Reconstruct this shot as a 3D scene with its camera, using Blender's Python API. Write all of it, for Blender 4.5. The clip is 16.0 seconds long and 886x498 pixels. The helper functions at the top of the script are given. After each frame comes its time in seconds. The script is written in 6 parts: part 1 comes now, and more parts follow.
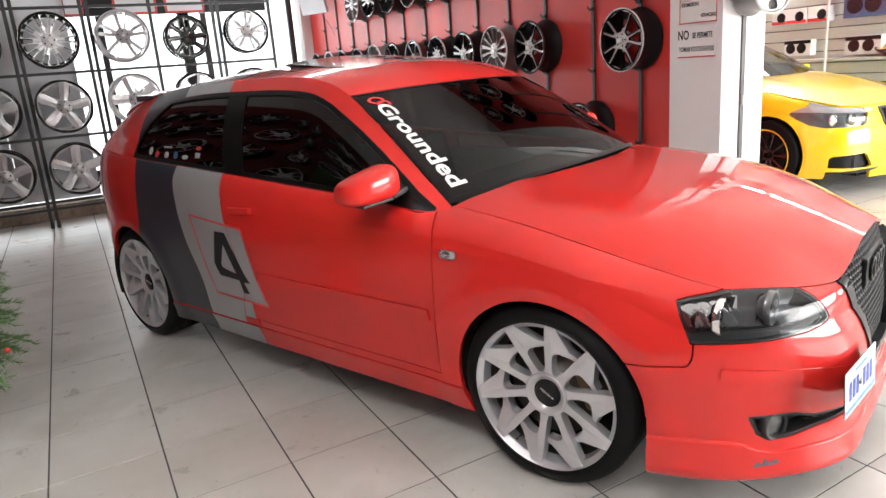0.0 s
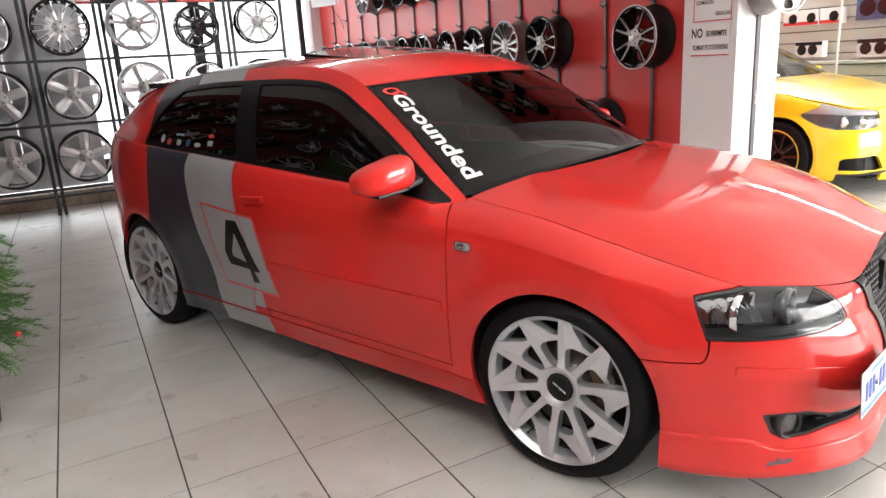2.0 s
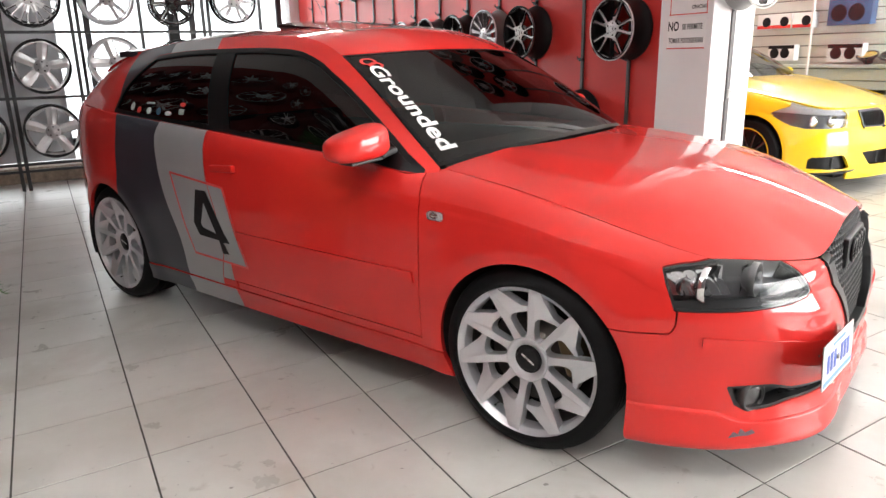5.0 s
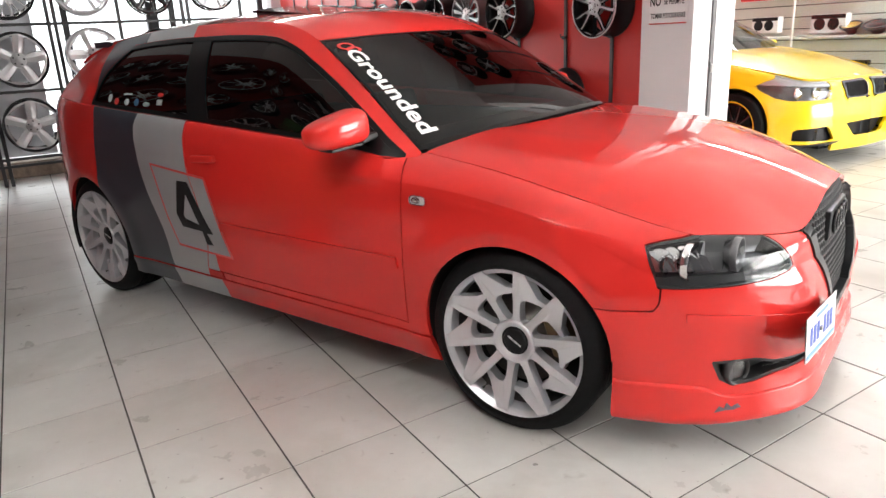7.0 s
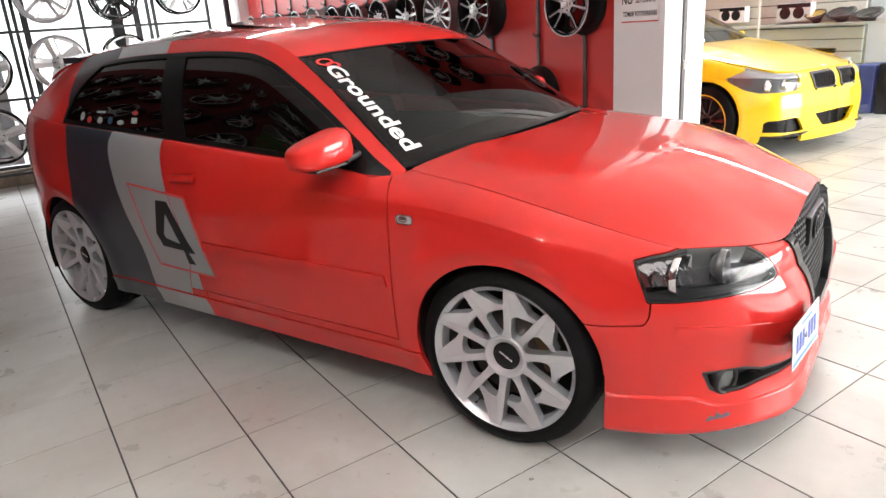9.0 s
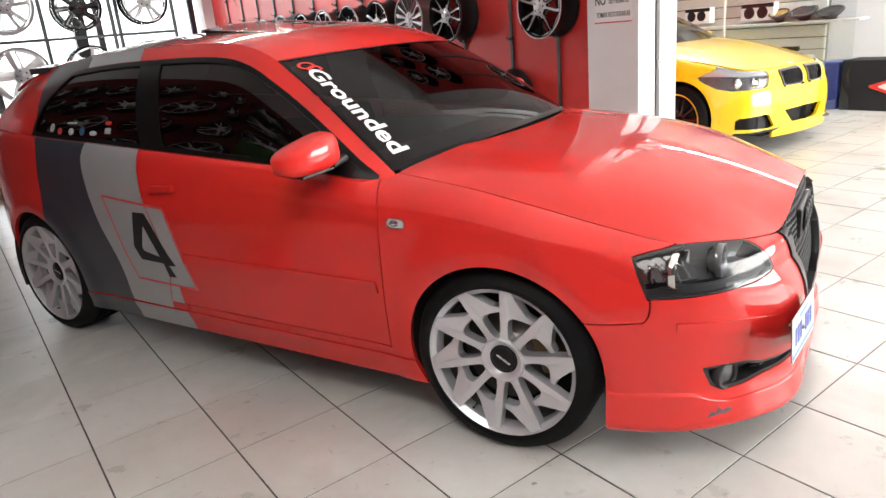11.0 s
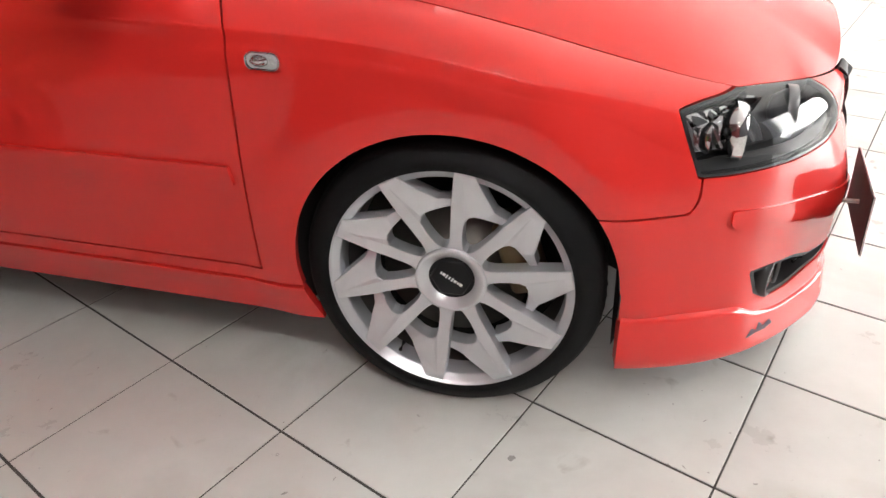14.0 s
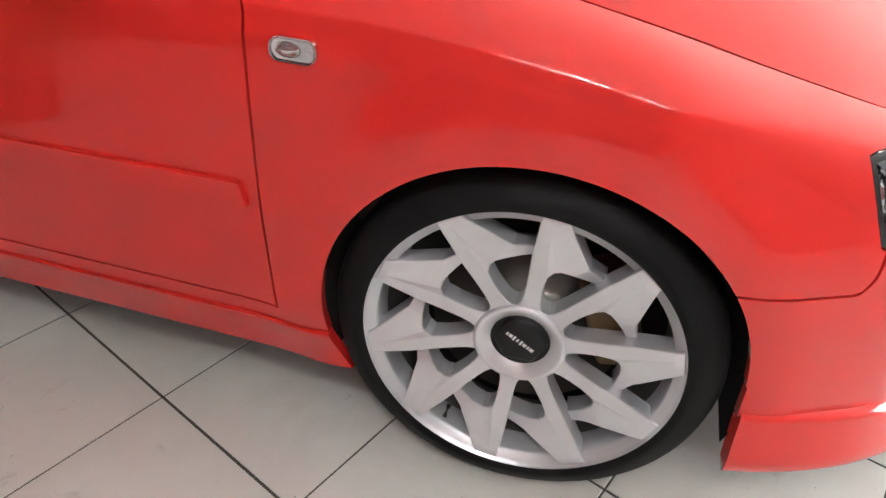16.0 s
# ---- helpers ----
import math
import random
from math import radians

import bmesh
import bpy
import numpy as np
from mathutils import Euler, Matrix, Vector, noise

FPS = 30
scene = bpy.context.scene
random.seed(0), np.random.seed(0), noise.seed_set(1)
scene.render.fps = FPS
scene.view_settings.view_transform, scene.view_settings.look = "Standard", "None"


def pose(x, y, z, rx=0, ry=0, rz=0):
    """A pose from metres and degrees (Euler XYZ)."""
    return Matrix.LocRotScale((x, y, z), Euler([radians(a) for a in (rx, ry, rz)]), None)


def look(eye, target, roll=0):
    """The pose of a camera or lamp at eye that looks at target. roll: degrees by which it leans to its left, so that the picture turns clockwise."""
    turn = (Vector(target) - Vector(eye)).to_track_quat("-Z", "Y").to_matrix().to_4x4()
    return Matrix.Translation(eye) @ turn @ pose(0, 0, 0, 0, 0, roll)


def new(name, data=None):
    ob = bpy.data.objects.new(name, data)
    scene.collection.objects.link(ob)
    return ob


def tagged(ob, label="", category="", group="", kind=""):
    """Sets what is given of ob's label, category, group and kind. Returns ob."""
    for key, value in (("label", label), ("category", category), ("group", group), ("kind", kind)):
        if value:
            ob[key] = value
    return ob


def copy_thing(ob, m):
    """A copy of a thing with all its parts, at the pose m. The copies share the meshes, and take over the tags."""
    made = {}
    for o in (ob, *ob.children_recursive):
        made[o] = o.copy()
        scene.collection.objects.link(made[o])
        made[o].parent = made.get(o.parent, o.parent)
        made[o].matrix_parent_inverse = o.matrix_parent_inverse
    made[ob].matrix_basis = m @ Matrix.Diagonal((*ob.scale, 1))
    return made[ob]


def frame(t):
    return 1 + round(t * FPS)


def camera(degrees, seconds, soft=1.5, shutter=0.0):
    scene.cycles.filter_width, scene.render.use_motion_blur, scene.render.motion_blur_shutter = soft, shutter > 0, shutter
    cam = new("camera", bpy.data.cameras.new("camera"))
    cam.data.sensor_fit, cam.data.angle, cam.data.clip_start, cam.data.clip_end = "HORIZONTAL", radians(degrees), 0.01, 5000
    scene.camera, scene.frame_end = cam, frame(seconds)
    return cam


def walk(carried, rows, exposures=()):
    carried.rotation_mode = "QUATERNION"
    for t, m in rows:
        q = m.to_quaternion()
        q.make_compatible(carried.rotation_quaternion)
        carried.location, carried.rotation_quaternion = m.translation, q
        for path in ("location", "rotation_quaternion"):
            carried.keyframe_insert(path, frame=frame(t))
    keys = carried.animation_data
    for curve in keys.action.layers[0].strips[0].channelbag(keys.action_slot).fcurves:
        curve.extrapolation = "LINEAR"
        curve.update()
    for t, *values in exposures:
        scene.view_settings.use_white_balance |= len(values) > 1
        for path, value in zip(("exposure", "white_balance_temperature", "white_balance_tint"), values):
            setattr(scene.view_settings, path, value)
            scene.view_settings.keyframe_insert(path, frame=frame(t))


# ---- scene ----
cam = camera(65.6, 16.0)
PATH = [
    (0, (2.374, -2.568, 1.366), (1.122, -1.097, 0.846), -4.5),
    (0.5, (2.367, -2.578, 1.365), (1.098, -1.119, 0.856), -4.3),
    (1, (2.356, -2.584, 1.367), (1.088, -1.123, 0.857), -4.2),
    (1.5, (2.347, -2.583, 1.359), (1.091, -1.119, 0.833), -3.6),
    (2, (2.34, -2.591, 1.352), (1.084, -1.128, 0.822), -3.4),
    (2.5, (2.33, -2.591, 1.338), (1.082, -1.114, 0.826), -3.2),
    (3, (2.321, -2.595, 1.327), (1.09, -1.096, 0.839), -2.7),
    (3.5, (2.312, -2.609, 1.297), (1.099, -1.092, 0.817), -1.1),
    (4, (2.305, -2.611, 1.269), (1.105, -1.09, 0.772), -0.9),
    (4.2, (2.324, -2.617, 1.266), (1.126, -1.097, 0.762), -0.7),
    (6.3, (2.355, -2.568, 1.248), (1.177, -1.065, 0.652), -2.4),
    (6.5, (2.355, -2.583, 1.243), (1.186, -1.069, 0.658), -2.2),
    (7, (2.363, -2.577, 1.263), (1.195, -1.064, 0.672), -2.8),
    (7.5, (2.359, -2.58, 1.299), (1.187, -1.069, 0.713), -3.6),
    (8, (2.339, -2.587, 1.33), (1.179, -1.073, 0.727), -4.4),
    (8.5, (2.323, -2.584, 1.337), (1.191, -1.055, 0.72), -4.3),
    (9, (2.317, -2.578, 1.349), (1.211, -1.031, 0.73), -4.1),
    (9.2, (2.32, -2.568, 1.345), (1.217, -1.016, 0.734), -4.2),
    (11.3, (2.193, -2.585, 1.325), (1.188, -0.967, 0.714), -5.7),
    (11.5, (2.155, -2.567, 1.317), (1.189, -0.942, 0.665), -6.2),
    (12, (2.073, -2.472, 1.257), (1.186, -0.852, 0.489), -5.4),
    (12.5, (1.951, -2.345, 1.213), (1.126, -0.739, 0.352), -4.8),
    (13, (1.82, -2.248, 1.174), (1.124, -0.609, 0.263), -4.2),
    (13.5, (1.697, -2.125, 1.115), (1.128, -0.467, 0.152), -2.5),
    (14, (1.608, -1.985, 1.07), (1.126, -0.321, 0.071), -1.4),
    (14.5, (1.522, -1.836, 1.029), (1.069, -0.205, -0.035), 0.8),
    (15, (1.449, -1.721, 1.007), (1.053, -0.122, -0.128), 1.4),
    (15.5, (1.423, -1.674, 1.011), (1.009, -0.083, -0.128), 1.6),
    (16, (1.417, -1.673, 1.033), (0.924, -0.075, -0.064), 1.7),
]
walk(cam, [(t, look(eye, target, roll)) for t, eye, target, roll in PATH], [(0, 0.0), (12.5, 0.0), (14, 0.0), (15, 0.04), (16, 0.15)])

# ---- light ----
ROOM = pose(0, 0, 0, 0, 0, -22)     # the shop's own axes: u along the tiled joints, v towards the rim wall
world = bpy.data.worlds.new("sky")
scene.world = world
world.use_nodes = True
wn = world.node_tree.nodes
sky = wn.new("ShaderNodeTexSky")
sky.sky_type, sky.sun_disc, sky.sun_elevation, sky.sun_rotation = "NISHITA", False, radians(50), radians(110)
wn["Background"].inputs[1].default_value = 0.12
world.node_tree.links.new(sky.outputs[0], wn["Background"].inputs[0])


def area_lamp(name, m, sx, sy, power, colour):
    data = bpy.data.lights.new(name, "AREA")
    data.shape, data.size, data.size_y, data.energy, data.color = "RECTANGLE", sx, sy, power, colour
    ob = new(name, data)
    ob.matrix_world = m
    return ob


# daylight standing in the shop's openings: the street front, and the glazed front behind the rim rack
area_lamp("daylight_street", ROOM @ look((6.7, 5.4, 1.7), (-0.5, 4.0, 0.9)), 5.4, 2.6, 800, (1.0, 0.98, 0.96))
area_lamp("daylight_window", ROOM @ look((-9.3, -0.6, 1.7), (0, 0.2, 0.9)), 5.8, 2.8, 135, (0.95, 0.98, 1.0))

# ---- tools ----
def curve(*pts):
    """A smooth function through (x, value) pairs, x rising."""
    xs, ys = np.array([p[0] for p in pts], float), np.array([p[1] for p in pts], float)
    k = np.diff(ys) / np.diff(xs)
    m = np.r_[k[0], (k[1:] + k[:-1]) / 2, k[-1]]
    flat = np.r_[False, k[1:] * k[:-1] <= 0, False]
    m[flat] = 0.0

    def f(x):
        x = np.clip(np.asarray(x, float), xs[0], xs[-1])
        i = np.clip(np.searchsorted(xs, x, side="right") - 1, 0, len(xs) - 2)
        h = xs[i + 1] - xs[i]
        t = (x - xs[i]) / h
        return ((1 + 2 * t) * (1 - t) ** 2 * ys[i] + t * (1 - t) ** 2 * h * m[i]
                + t * t * (3 - 2 * t) * ys[i + 1] + t * t * (t - 1) * h * m[i + 1])
    return f


def sheet(S, nu, nv, trims=(), u=(0.0, 1.0), v=(0.0, 1.0), thick=0.0, lift=0.0, flip=False):
    """A bmesh of the surface S(u, v), kept where every trim(p, u, v) is positive, cut exactly along the trims."""
    us, vs = np.linspace(*u, nu + 1), np.linspace(*v, nv + 1)
    gu, gv = np.meshgrid(us, vs, indexing="ij")

    def place(a, b):
        p = S(a, b)
        if lift:
            e = 1e-4
            n = np.cross(S(a + e, b) - p, S(a, b + e) - p)
            p = p + lift * (-1 if flip else 1) * n / (np.linalg.norm(n, axis=-1, keepdims=True) + 1e-15)
        return p
    uv = np.stack([gu.ravel(), gv.ravel()], -1)
    grid = np.arange(len(uv)).reshape(nu + 1, nv + 1)
    faces = np.stack([grid[:-1, :-1], grid[1:, :-1], grid[1:, 1:], grid[:-1, 1:]], -1).reshape(-1, 4).tolist()
    for f in trims:
        w = np.asarray(f(S(uv[:, 0], uv[:, 1]), uv[:, 0], uv[:, 1]))
        keep = w >= 0
        cuts = {}
        for face in faces:
            for a, b in zip(face, face[1:] + face[:1]):
                if keep[a] != keep[b]:
                    cuts.setdefault((min(a, b), max(a, b)), len(cuts))
        if cuts:
            ends = np.array(list(cuts))
            lo, hi = uv[ends[:, 0]].copy(), uv[ends[:, 1]].copy()
            flo = keep[ends[:, 0]]
            for _ in range(14):
                mid = (lo + hi) / 2
                same = (np.asarray(f(S(mid[:, 0], mid[:, 1]), mid[:, 0], mid[:, 1])) >= 0) == flo
                lo[same], hi[~same] = mid[same], mid[~same]
            base = len(uv)
            uv = np.concatenate([uv, (lo + hi) / 2])
        out = []
        for face in faces:
            poly = []
            for a, b in zip(face, face[1:] + face[:1]):
                if keep[a]:
                    poly.append(a)
                if keep[a] != keep[b]:
                    poly.append(base + cuts[min(a, b), max(a, b)])
            if len(poly) > 2:
                out.append(poly)
        faces = out
    used = sorted({k for f in faces for k in f})
    index = {k: i for i, k in enumerate(used)}
    faces = [[index[k] for k in (f[::-1] if flip else f)] for f in faces]
    flat = uv[used]
    bm = bmesh.new()
    if not len(flat):
        return bm
    fl = flat
    verts = [bm.verts.new(p) for p in place(fl[:, 0], fl[:, 1])]
    for f in faces:
        try:
            bm.faces.new([verts[k] for k in f]).smooth = True
        except ValueError:
            pass
    bmesh.ops.remove_doubles(bm, verts=bm.verts[:], dist=2e-5)
    if thick:
        rim(bm, thick)
    return bm


def rim(bm, thick):
    """Gives a sheet's open edges a turned-in flange, against its normals."""
    bm.normal_update()
    edges = [e for e in bm.edges if e.is_boundary]
    for e in edges:
        e.smooth = False
    normal = {v: v.normal.copy() for e in edges for v in e.verts}
    at = {v.co.copy().freeze(): n for v, n in normal.items()}
    made = bmesh.ops.extrude_edge_only(bm, edges=edges)["geom"]
    for v in made:
        if isinstance(v, bmesh.types.BMVert):
            v.co -= thick * at[v.co.copy().freeze()]
    return bm


def box(bm, sx, sy, sz, m=Matrix(), bevel=0.0, seg=2):
    made = bmesh.ops.create_cube(bm, size=1.0, matrix=m @ Matrix.Diagonal((sx, sy, sz, 1)))["verts"]
    if bevel:
        edges = list({e for v in made for e in v.link_edges})
        bmesh.ops.bevel(bm, geom=edges, offset=bevel, segments=seg, affect="EDGES", profile=0.6)
    return bm


def boxed(sx, sy, sz, m=Matrix(), bevel=0.0, seg=2):
    return box(bmesh.new(), sx, sy, sz, m, bevel, seg)


def spun(profile, n, m=Matrix(), closed=False):
    """A body of revolution about z from (radius, height) pairs."""
    bm = bmesh.new()
    rings = [[bm.verts.new(m @ Vector((r * math.cos(2 * math.pi * i / n), r * math.sin(2 * math.pi * i / n), z))) for i in range(n)] for r, z in profile]
    pairs = list(zip(rings, rings[1:])) + ([(rings[-1], rings[0])] if closed else [])
    for a, b in pairs:
        for i in range(n):
            bm.faces.new((a[i], a[(i + 1) % n], b[(i + 1) % n], b[i])).smooth = True
    return bm


def tube(points, radius, n=8, closed=False):
    """A round bar along points; radius is a number or one for each point."""
    bm = bmesh.new()
    pts = [Vector(p) for p in points]
    rad = radius if hasattr(radius, "__len__") else [radius] * len(pts)
    rings, side = [], None
    for i, p in enumerate(pts):
        ahead = (pts[min(i + 1, len(pts) - 1)] - pts[max(i - 1, 0)]).normalized()
        side = (side or Vector((0.3, 0.5, 0.81))).cross(ahead).normalized().cross(ahead).normalized() if side is None or True else side
        up = ahead.cross(side)
        rings.append([bm.verts.new(p + rad[i] * (math.cos(2 * math.pi * k / n) * side + math.sin(2 * math.pi * k / n) * up)) for k in range(n)])
    for a, b in zip(rings, rings[1:]):
        for k in range(n):
            bm.faces.new((a[k], a[(k + 1) % n], b[(k + 1) % n], b[k])).smooth = True
    bm.faces.new(rings[0][::-1]), bm.faces.new(rings[-1])
    bmesh.ops.recalc_face_normals(bm, faces=bm.faces[:])
    return bm


def sharpen(bm, degrees=35):
    bm.normal_update()
    for e in bm.edges:
        if len(e.link_faces) == 2 and e.calc_face_angle(0) > radians(degrees):
            e.smooth = False
    return bm


def mesh_of(name, bm, material):
    data = bpy.data.meshes.new(name)
    bm.to_mesh(data)
    bm.free()
    data.materials.append(material)
    return data


def part(name, bm, material, parent, label=""):
    ob = new(name, mesh_of(name, bm, material))
    ob.parent = parent
    return tagged(ob, label)


def thing(name, label, category, group="", m=None):
    ob = new(name)
    ob.empty_display_size = 0.1
    if m is not None:
        ob.matrix_world = m
    return tagged(ob, label, category, group)


def single(name, bm, material, label, category="", group="", kind="", m=None):
    ob = new(name, mesh_of(name, bm, material))
    if m is not None:
        ob.matrix_world = m
    return tagged(ob, label, category, group, kind)


def islands(bm):
    """The unconnected pieces of a bmesh, each as a bmesh of its own."""
    left, out = set(bm.faces), []
    while left:
        stack, piece = [left.pop()], []
        while stack:
            f = stack.pop()
            piece.append(f)
            for e in f.edges:
                for g in e.link_faces:
                    if g in left:
                        left.remove(g)
                        stack.append(g)
        if len(piece) > 3:
            one, made = bmesh.new(), {}
            for f in piece:
                for v in f.verts:
                    if v not in made:
                        made[v] = one.verts.new(v.co)
                one.faces.new([made[v] for v in f.verts]).smooth = True
            out.append(one)
    bm.free()
    return out


def mirrored(bm):
    bmesh.ops.scale(bm, vec=(1, -1, 1), verts=bm.verts[:])
    bmesh.ops.reverse_faces(bm, faces=bm.faces[:])
    return bm


def joined(*bms):
    out = bmesh.new()
    for b in bms:
        data = bpy.data.meshes.new("tmp")
        b.to_mesh(data)
        b.free()
        out.from_mesh(data)
        bpy.data.meshes.remove(data)
    return out


def lettering(text, size, depth=0.001, align="CENTER", bold=0.0):
    """Flat raised letters in the xy plane, as a bmesh."""
    c = bpy.data.curves.new("text", "FONT")
    c.body, c.size, c.extrude, c.align_x, c.align_y, c.resolution_u = text, size, depth, align, "CENTER", 3
    c.offset = bold
    ob = new("text", c)
    bpy.context.view_layer.update()
    data = bpy.data.meshes.new_from_object(ob.evaluated_get(bpy.context.evaluated_depsgraph_get()))
    bm = bmesh.new()
    bm.from_mesh(data)
    bpy.data.objects.remove(ob), bpy.data.curves.remove(c), bpy.data.meshes.remove(data)
    return bm

# ---- materials ----
def material(name, colour, rough=0.5, metal=0.0, coat=0.0, coat_rough=0.03, spec=0.5, vary=0.0, scale=4.0, bump=0.0, bump_scale=60.0, rough_vary=0.0, island=0.0, emit=0.0, dirt=0.0):
    m = bpy.data.materials.new(name)
    m.use_nodes = True
    n, l = m.node_tree.nodes, m.node_tree.links
    b = n["Principled BSDF"]
    b.inputs["Roughness"].default_value, b.inputs["Metallic"].default_value = rough, metal
    b.inputs["Coat Weight"].default_value, b.inputs["Coat Roughness"].default_value = coat, coat_rough
    b.inputs["Specular IOR Level"].default_value = spec
    b.inputs["Base Color"].default_value = (*colour, 1)
    if emit:
        b.inputs["Emission Color"].default_value, b.inputs["Emission Strength"].default_value = (*colour, 1), emit
    co = n.new("ShaderNodeTexCoord")
    if vary or rough_vary or island:
        tex = n.new("ShaderNodeTexNoise")
        tex.inputs["Scale"].default_value, tex.inputs["Detail"].default_value, tex.inputs["Roughness"].default_value = scale, 8, 0.65
        l.new(co.outputs["Object"], tex.inputs["Vector"])
        if vary or island:
            hsv = n.new("ShaderNodeHueSaturation")
            hsv.inputs["Color"].default_value = (*colour, 1)
            mr = n.new("ShaderNodeMapRange")
            mr.inputs["From Min"].default_value, mr.inputs["From Max"].default_value = 0.25, 0.75
            mr.inputs["To Min"].default_value, mr.inputs["To Max"].default_value = 1 - vary, 1 + vary
            l.new(tex.outputs["Fac"], mr.inputs["Value"])
            val = mr.outputs["Result"]
            if island:
                info, mr2, mul = n.new("ShaderNodeObjectInfo"), n.new("ShaderNodeMapRange"), n.new("ShaderNodeMath")
                mr2.inputs["To Min"].default_value, mr2.inputs["To Max"].default_value = 1 - island, 1 + island
                mul.operation = "MULTIPLY"
                l.new(info.outputs["Random"], mr2.inputs["Value"])
                l.new(val, mul.inputs[0]), l.new(mr2.outputs["Result"], mul.inputs[1])
                val = mul.outputs[0]
            l.new(val, hsv.inputs["Value"])
            out = hsv.outputs["Color"]
            if dirt:                                   # brown smears and small scuffs, laid over the whole floor
                geo = n.new("ShaderNodeNewGeometry")
                l.new(geo.outputs["Position"], tex.inputs["Vector"])
                for sc, lo, hi, amount, brown in ((1.7, 0.54, 0.74, 0.55 * dirt, (0.24, 0.20, 0.155, 1)), (0.55, 0.50, 0.72, 0.5 * dirt, (0.30, 0.26, 0.21, 1)), (11.0, 0.66, 0.74, 0.40 * dirt, (0.16, 0.125, 0.09, 1)), (34.0, 0.71, 0.74, 0.8 * dirt, (0.07, 0.055, 0.05, 1))):
                    spot, lim, mix = n.new("ShaderNodeTexNoise"), n.new("ShaderNodeMapRange"), n.new("ShaderNodeMix")
                    spot.inputs["Scale"].default_value, spot.inputs["Detail"].default_value, spot.inputs["Distortion"].default_value = sc, 5, 0.6
                    lim.inputs["From Min"].default_value, lim.inputs["From Max"].default_value, lim.inputs["To Max"].default_value = lo, hi, amount
                    mix.data_type = "RGBA"
                    mix.inputs[7].default_value = brown
                    l.new(geo.outputs["Position"], spot.inputs["Vector"])
                    l.new(spot.outputs["Fac"], lim.inputs["Value"])
                    l.new(lim.outputs["Result"], mix.inputs[0])
                    l.new(out, mix.inputs[6])
                    out = mix.outputs[2]
            l.new(out, b.inputs["Base Color"])
        if rough_vary:
            mr3 = n.new("ShaderNodeMapRange")
            mr3.inputs["To Min"].default_value, mr3.inputs["To Max"].default_value = max(0.02, rough - rough_vary), rough + rough_vary
            l.new(tex.outputs["Fac"], mr3.inputs["Value"])
            l.new(mr3.outputs["Result"], b.inputs["Roughness"])
    if bump:
        t2, bp = n.new("ShaderNodeTexNoise"), n.new("ShaderNodeBump")
        t2.inputs["Scale"].default_value, t2.inputs["Detail"].default_value = bump_scale, 6
        bp.inputs["Strength"].default_value, bp.inputs["Distance"].default_value = bump, 0.002
        l.new(co.outputs["Object"], t2.inputs["Vector"])
        l.new(t2.outputs["Fac"], bp.inputs["Height"])
        l.new(bp.outputs["Normal"], b.inputs["Normal"])
    return m


def glass(name, tint, rough=0.0, ior=1.5):
    """A thin pane: what is behind it through its tint, and a mirror image that grows at a slant."""
    m = bpy.data.materials.new(name)
    m.use_nodes = True
    n, l = m.node_tree.nodes, m.node_tree.links
    n.remove(n["Principled BSDF"])
    fr, tr, gl, mix = n.new("ShaderNodeFresnel"), n.new("ShaderNodeBsdfTransparent"), n.new("ShaderNodeBsdfGlossy"), n.new("ShaderNodeMixShader")
    fr.inputs["IOR"].default_value = ior
    tr.inputs["Color"].default_value = (*tint, 1)
    gl.inputs["Roughness"].default_value = rough
    l.new(fr.outputs[0], mix.inputs[0]), l.new(tr.outputs[0], mix.inputs[1]), l.new(gl.outputs[0], mix.inputs[2])
    l.new(mix.outputs[0], n["Material Output"].inputs["Surface"])
    return m


RED = material("red_paint", (0.60, 0.021, 0.017), rough=0.5, spec=0.12, coat=1.0, coat_rough=0.006, vary=0.03, scale=2.0)
DARK_GREY = material("dark_grey_wrap", (0.026, 0.031, 0.043), rough=0.36, spec=0.25, coat=0.7, coat_rough=0.03, vary=0.08, scale=3.0)
LIGHT_GREY = material("light_grey_wrap", (0.29, 0.295, 0.305), rough=0.34, coat=0.7, coat_rough=0.04, vary=0.05, scale=3.0)
VINYL_BLACK = material("black_vinyl", (0.009, 0.009, 0.010), rough=0.35, spec=0.2, vary=0.1)
VINYL_WHITE = material("white_vinyl", (0.8, 0.8, 0.8), rough=0.4, vary=0.03)
VINYL_RED = material("red_vinyl", (0.62, 0.035, 0.03), rough=0.35, vary=0.05)
RUBBER = material("tyre_rubber", (0.006, 0.006, 0.0065), rough=0.55, spec=0.10, vary=0.25, scale=12, bump=0.15, bump_scale=300)
SEAL = material("black_rubber_seal", (0.004, 0.004, 0.0045), rough=0.3, spec=0.2, vary=0.15)
TRIM = material("black_plastic", (0.018, 0.018, 0.019), rough=0.42, vary=0.15, bump=0.1, bump_scale=700)
GLOSS_BLACK = material("gloss_black", (0.012, 0.012, 0.013), rough=0.15, coat=0.8, coat_rough=0.04, vary=0.1)
# black of housings and underbody, also on sheets standing in for shaded recesses
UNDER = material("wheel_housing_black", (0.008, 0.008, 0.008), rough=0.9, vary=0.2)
ALLOY = material("silver_alloy_paint", (0.66, 0.67, 0.70), rough=0.36, metal=0.68, coat=0.12, coat_rough=0.10, vary=0.04, scale=5, bump=0.03, bump_scale=500)
ALLOY_CUT = material("machined_alloy", (0.80, 0.80, 0.81), rough=0.28, metal=0.4, vary=0.05, scale=8)
CHROME = material("chrome", (0.75, 0.75, 0.76), rough=0.08, metal=1.0, vary=0.03)
STEEL = material("worn_steel", (0.35, 0.34, 0.33), rough=0.42, metal=0.9, vary=0.15, scale=18)
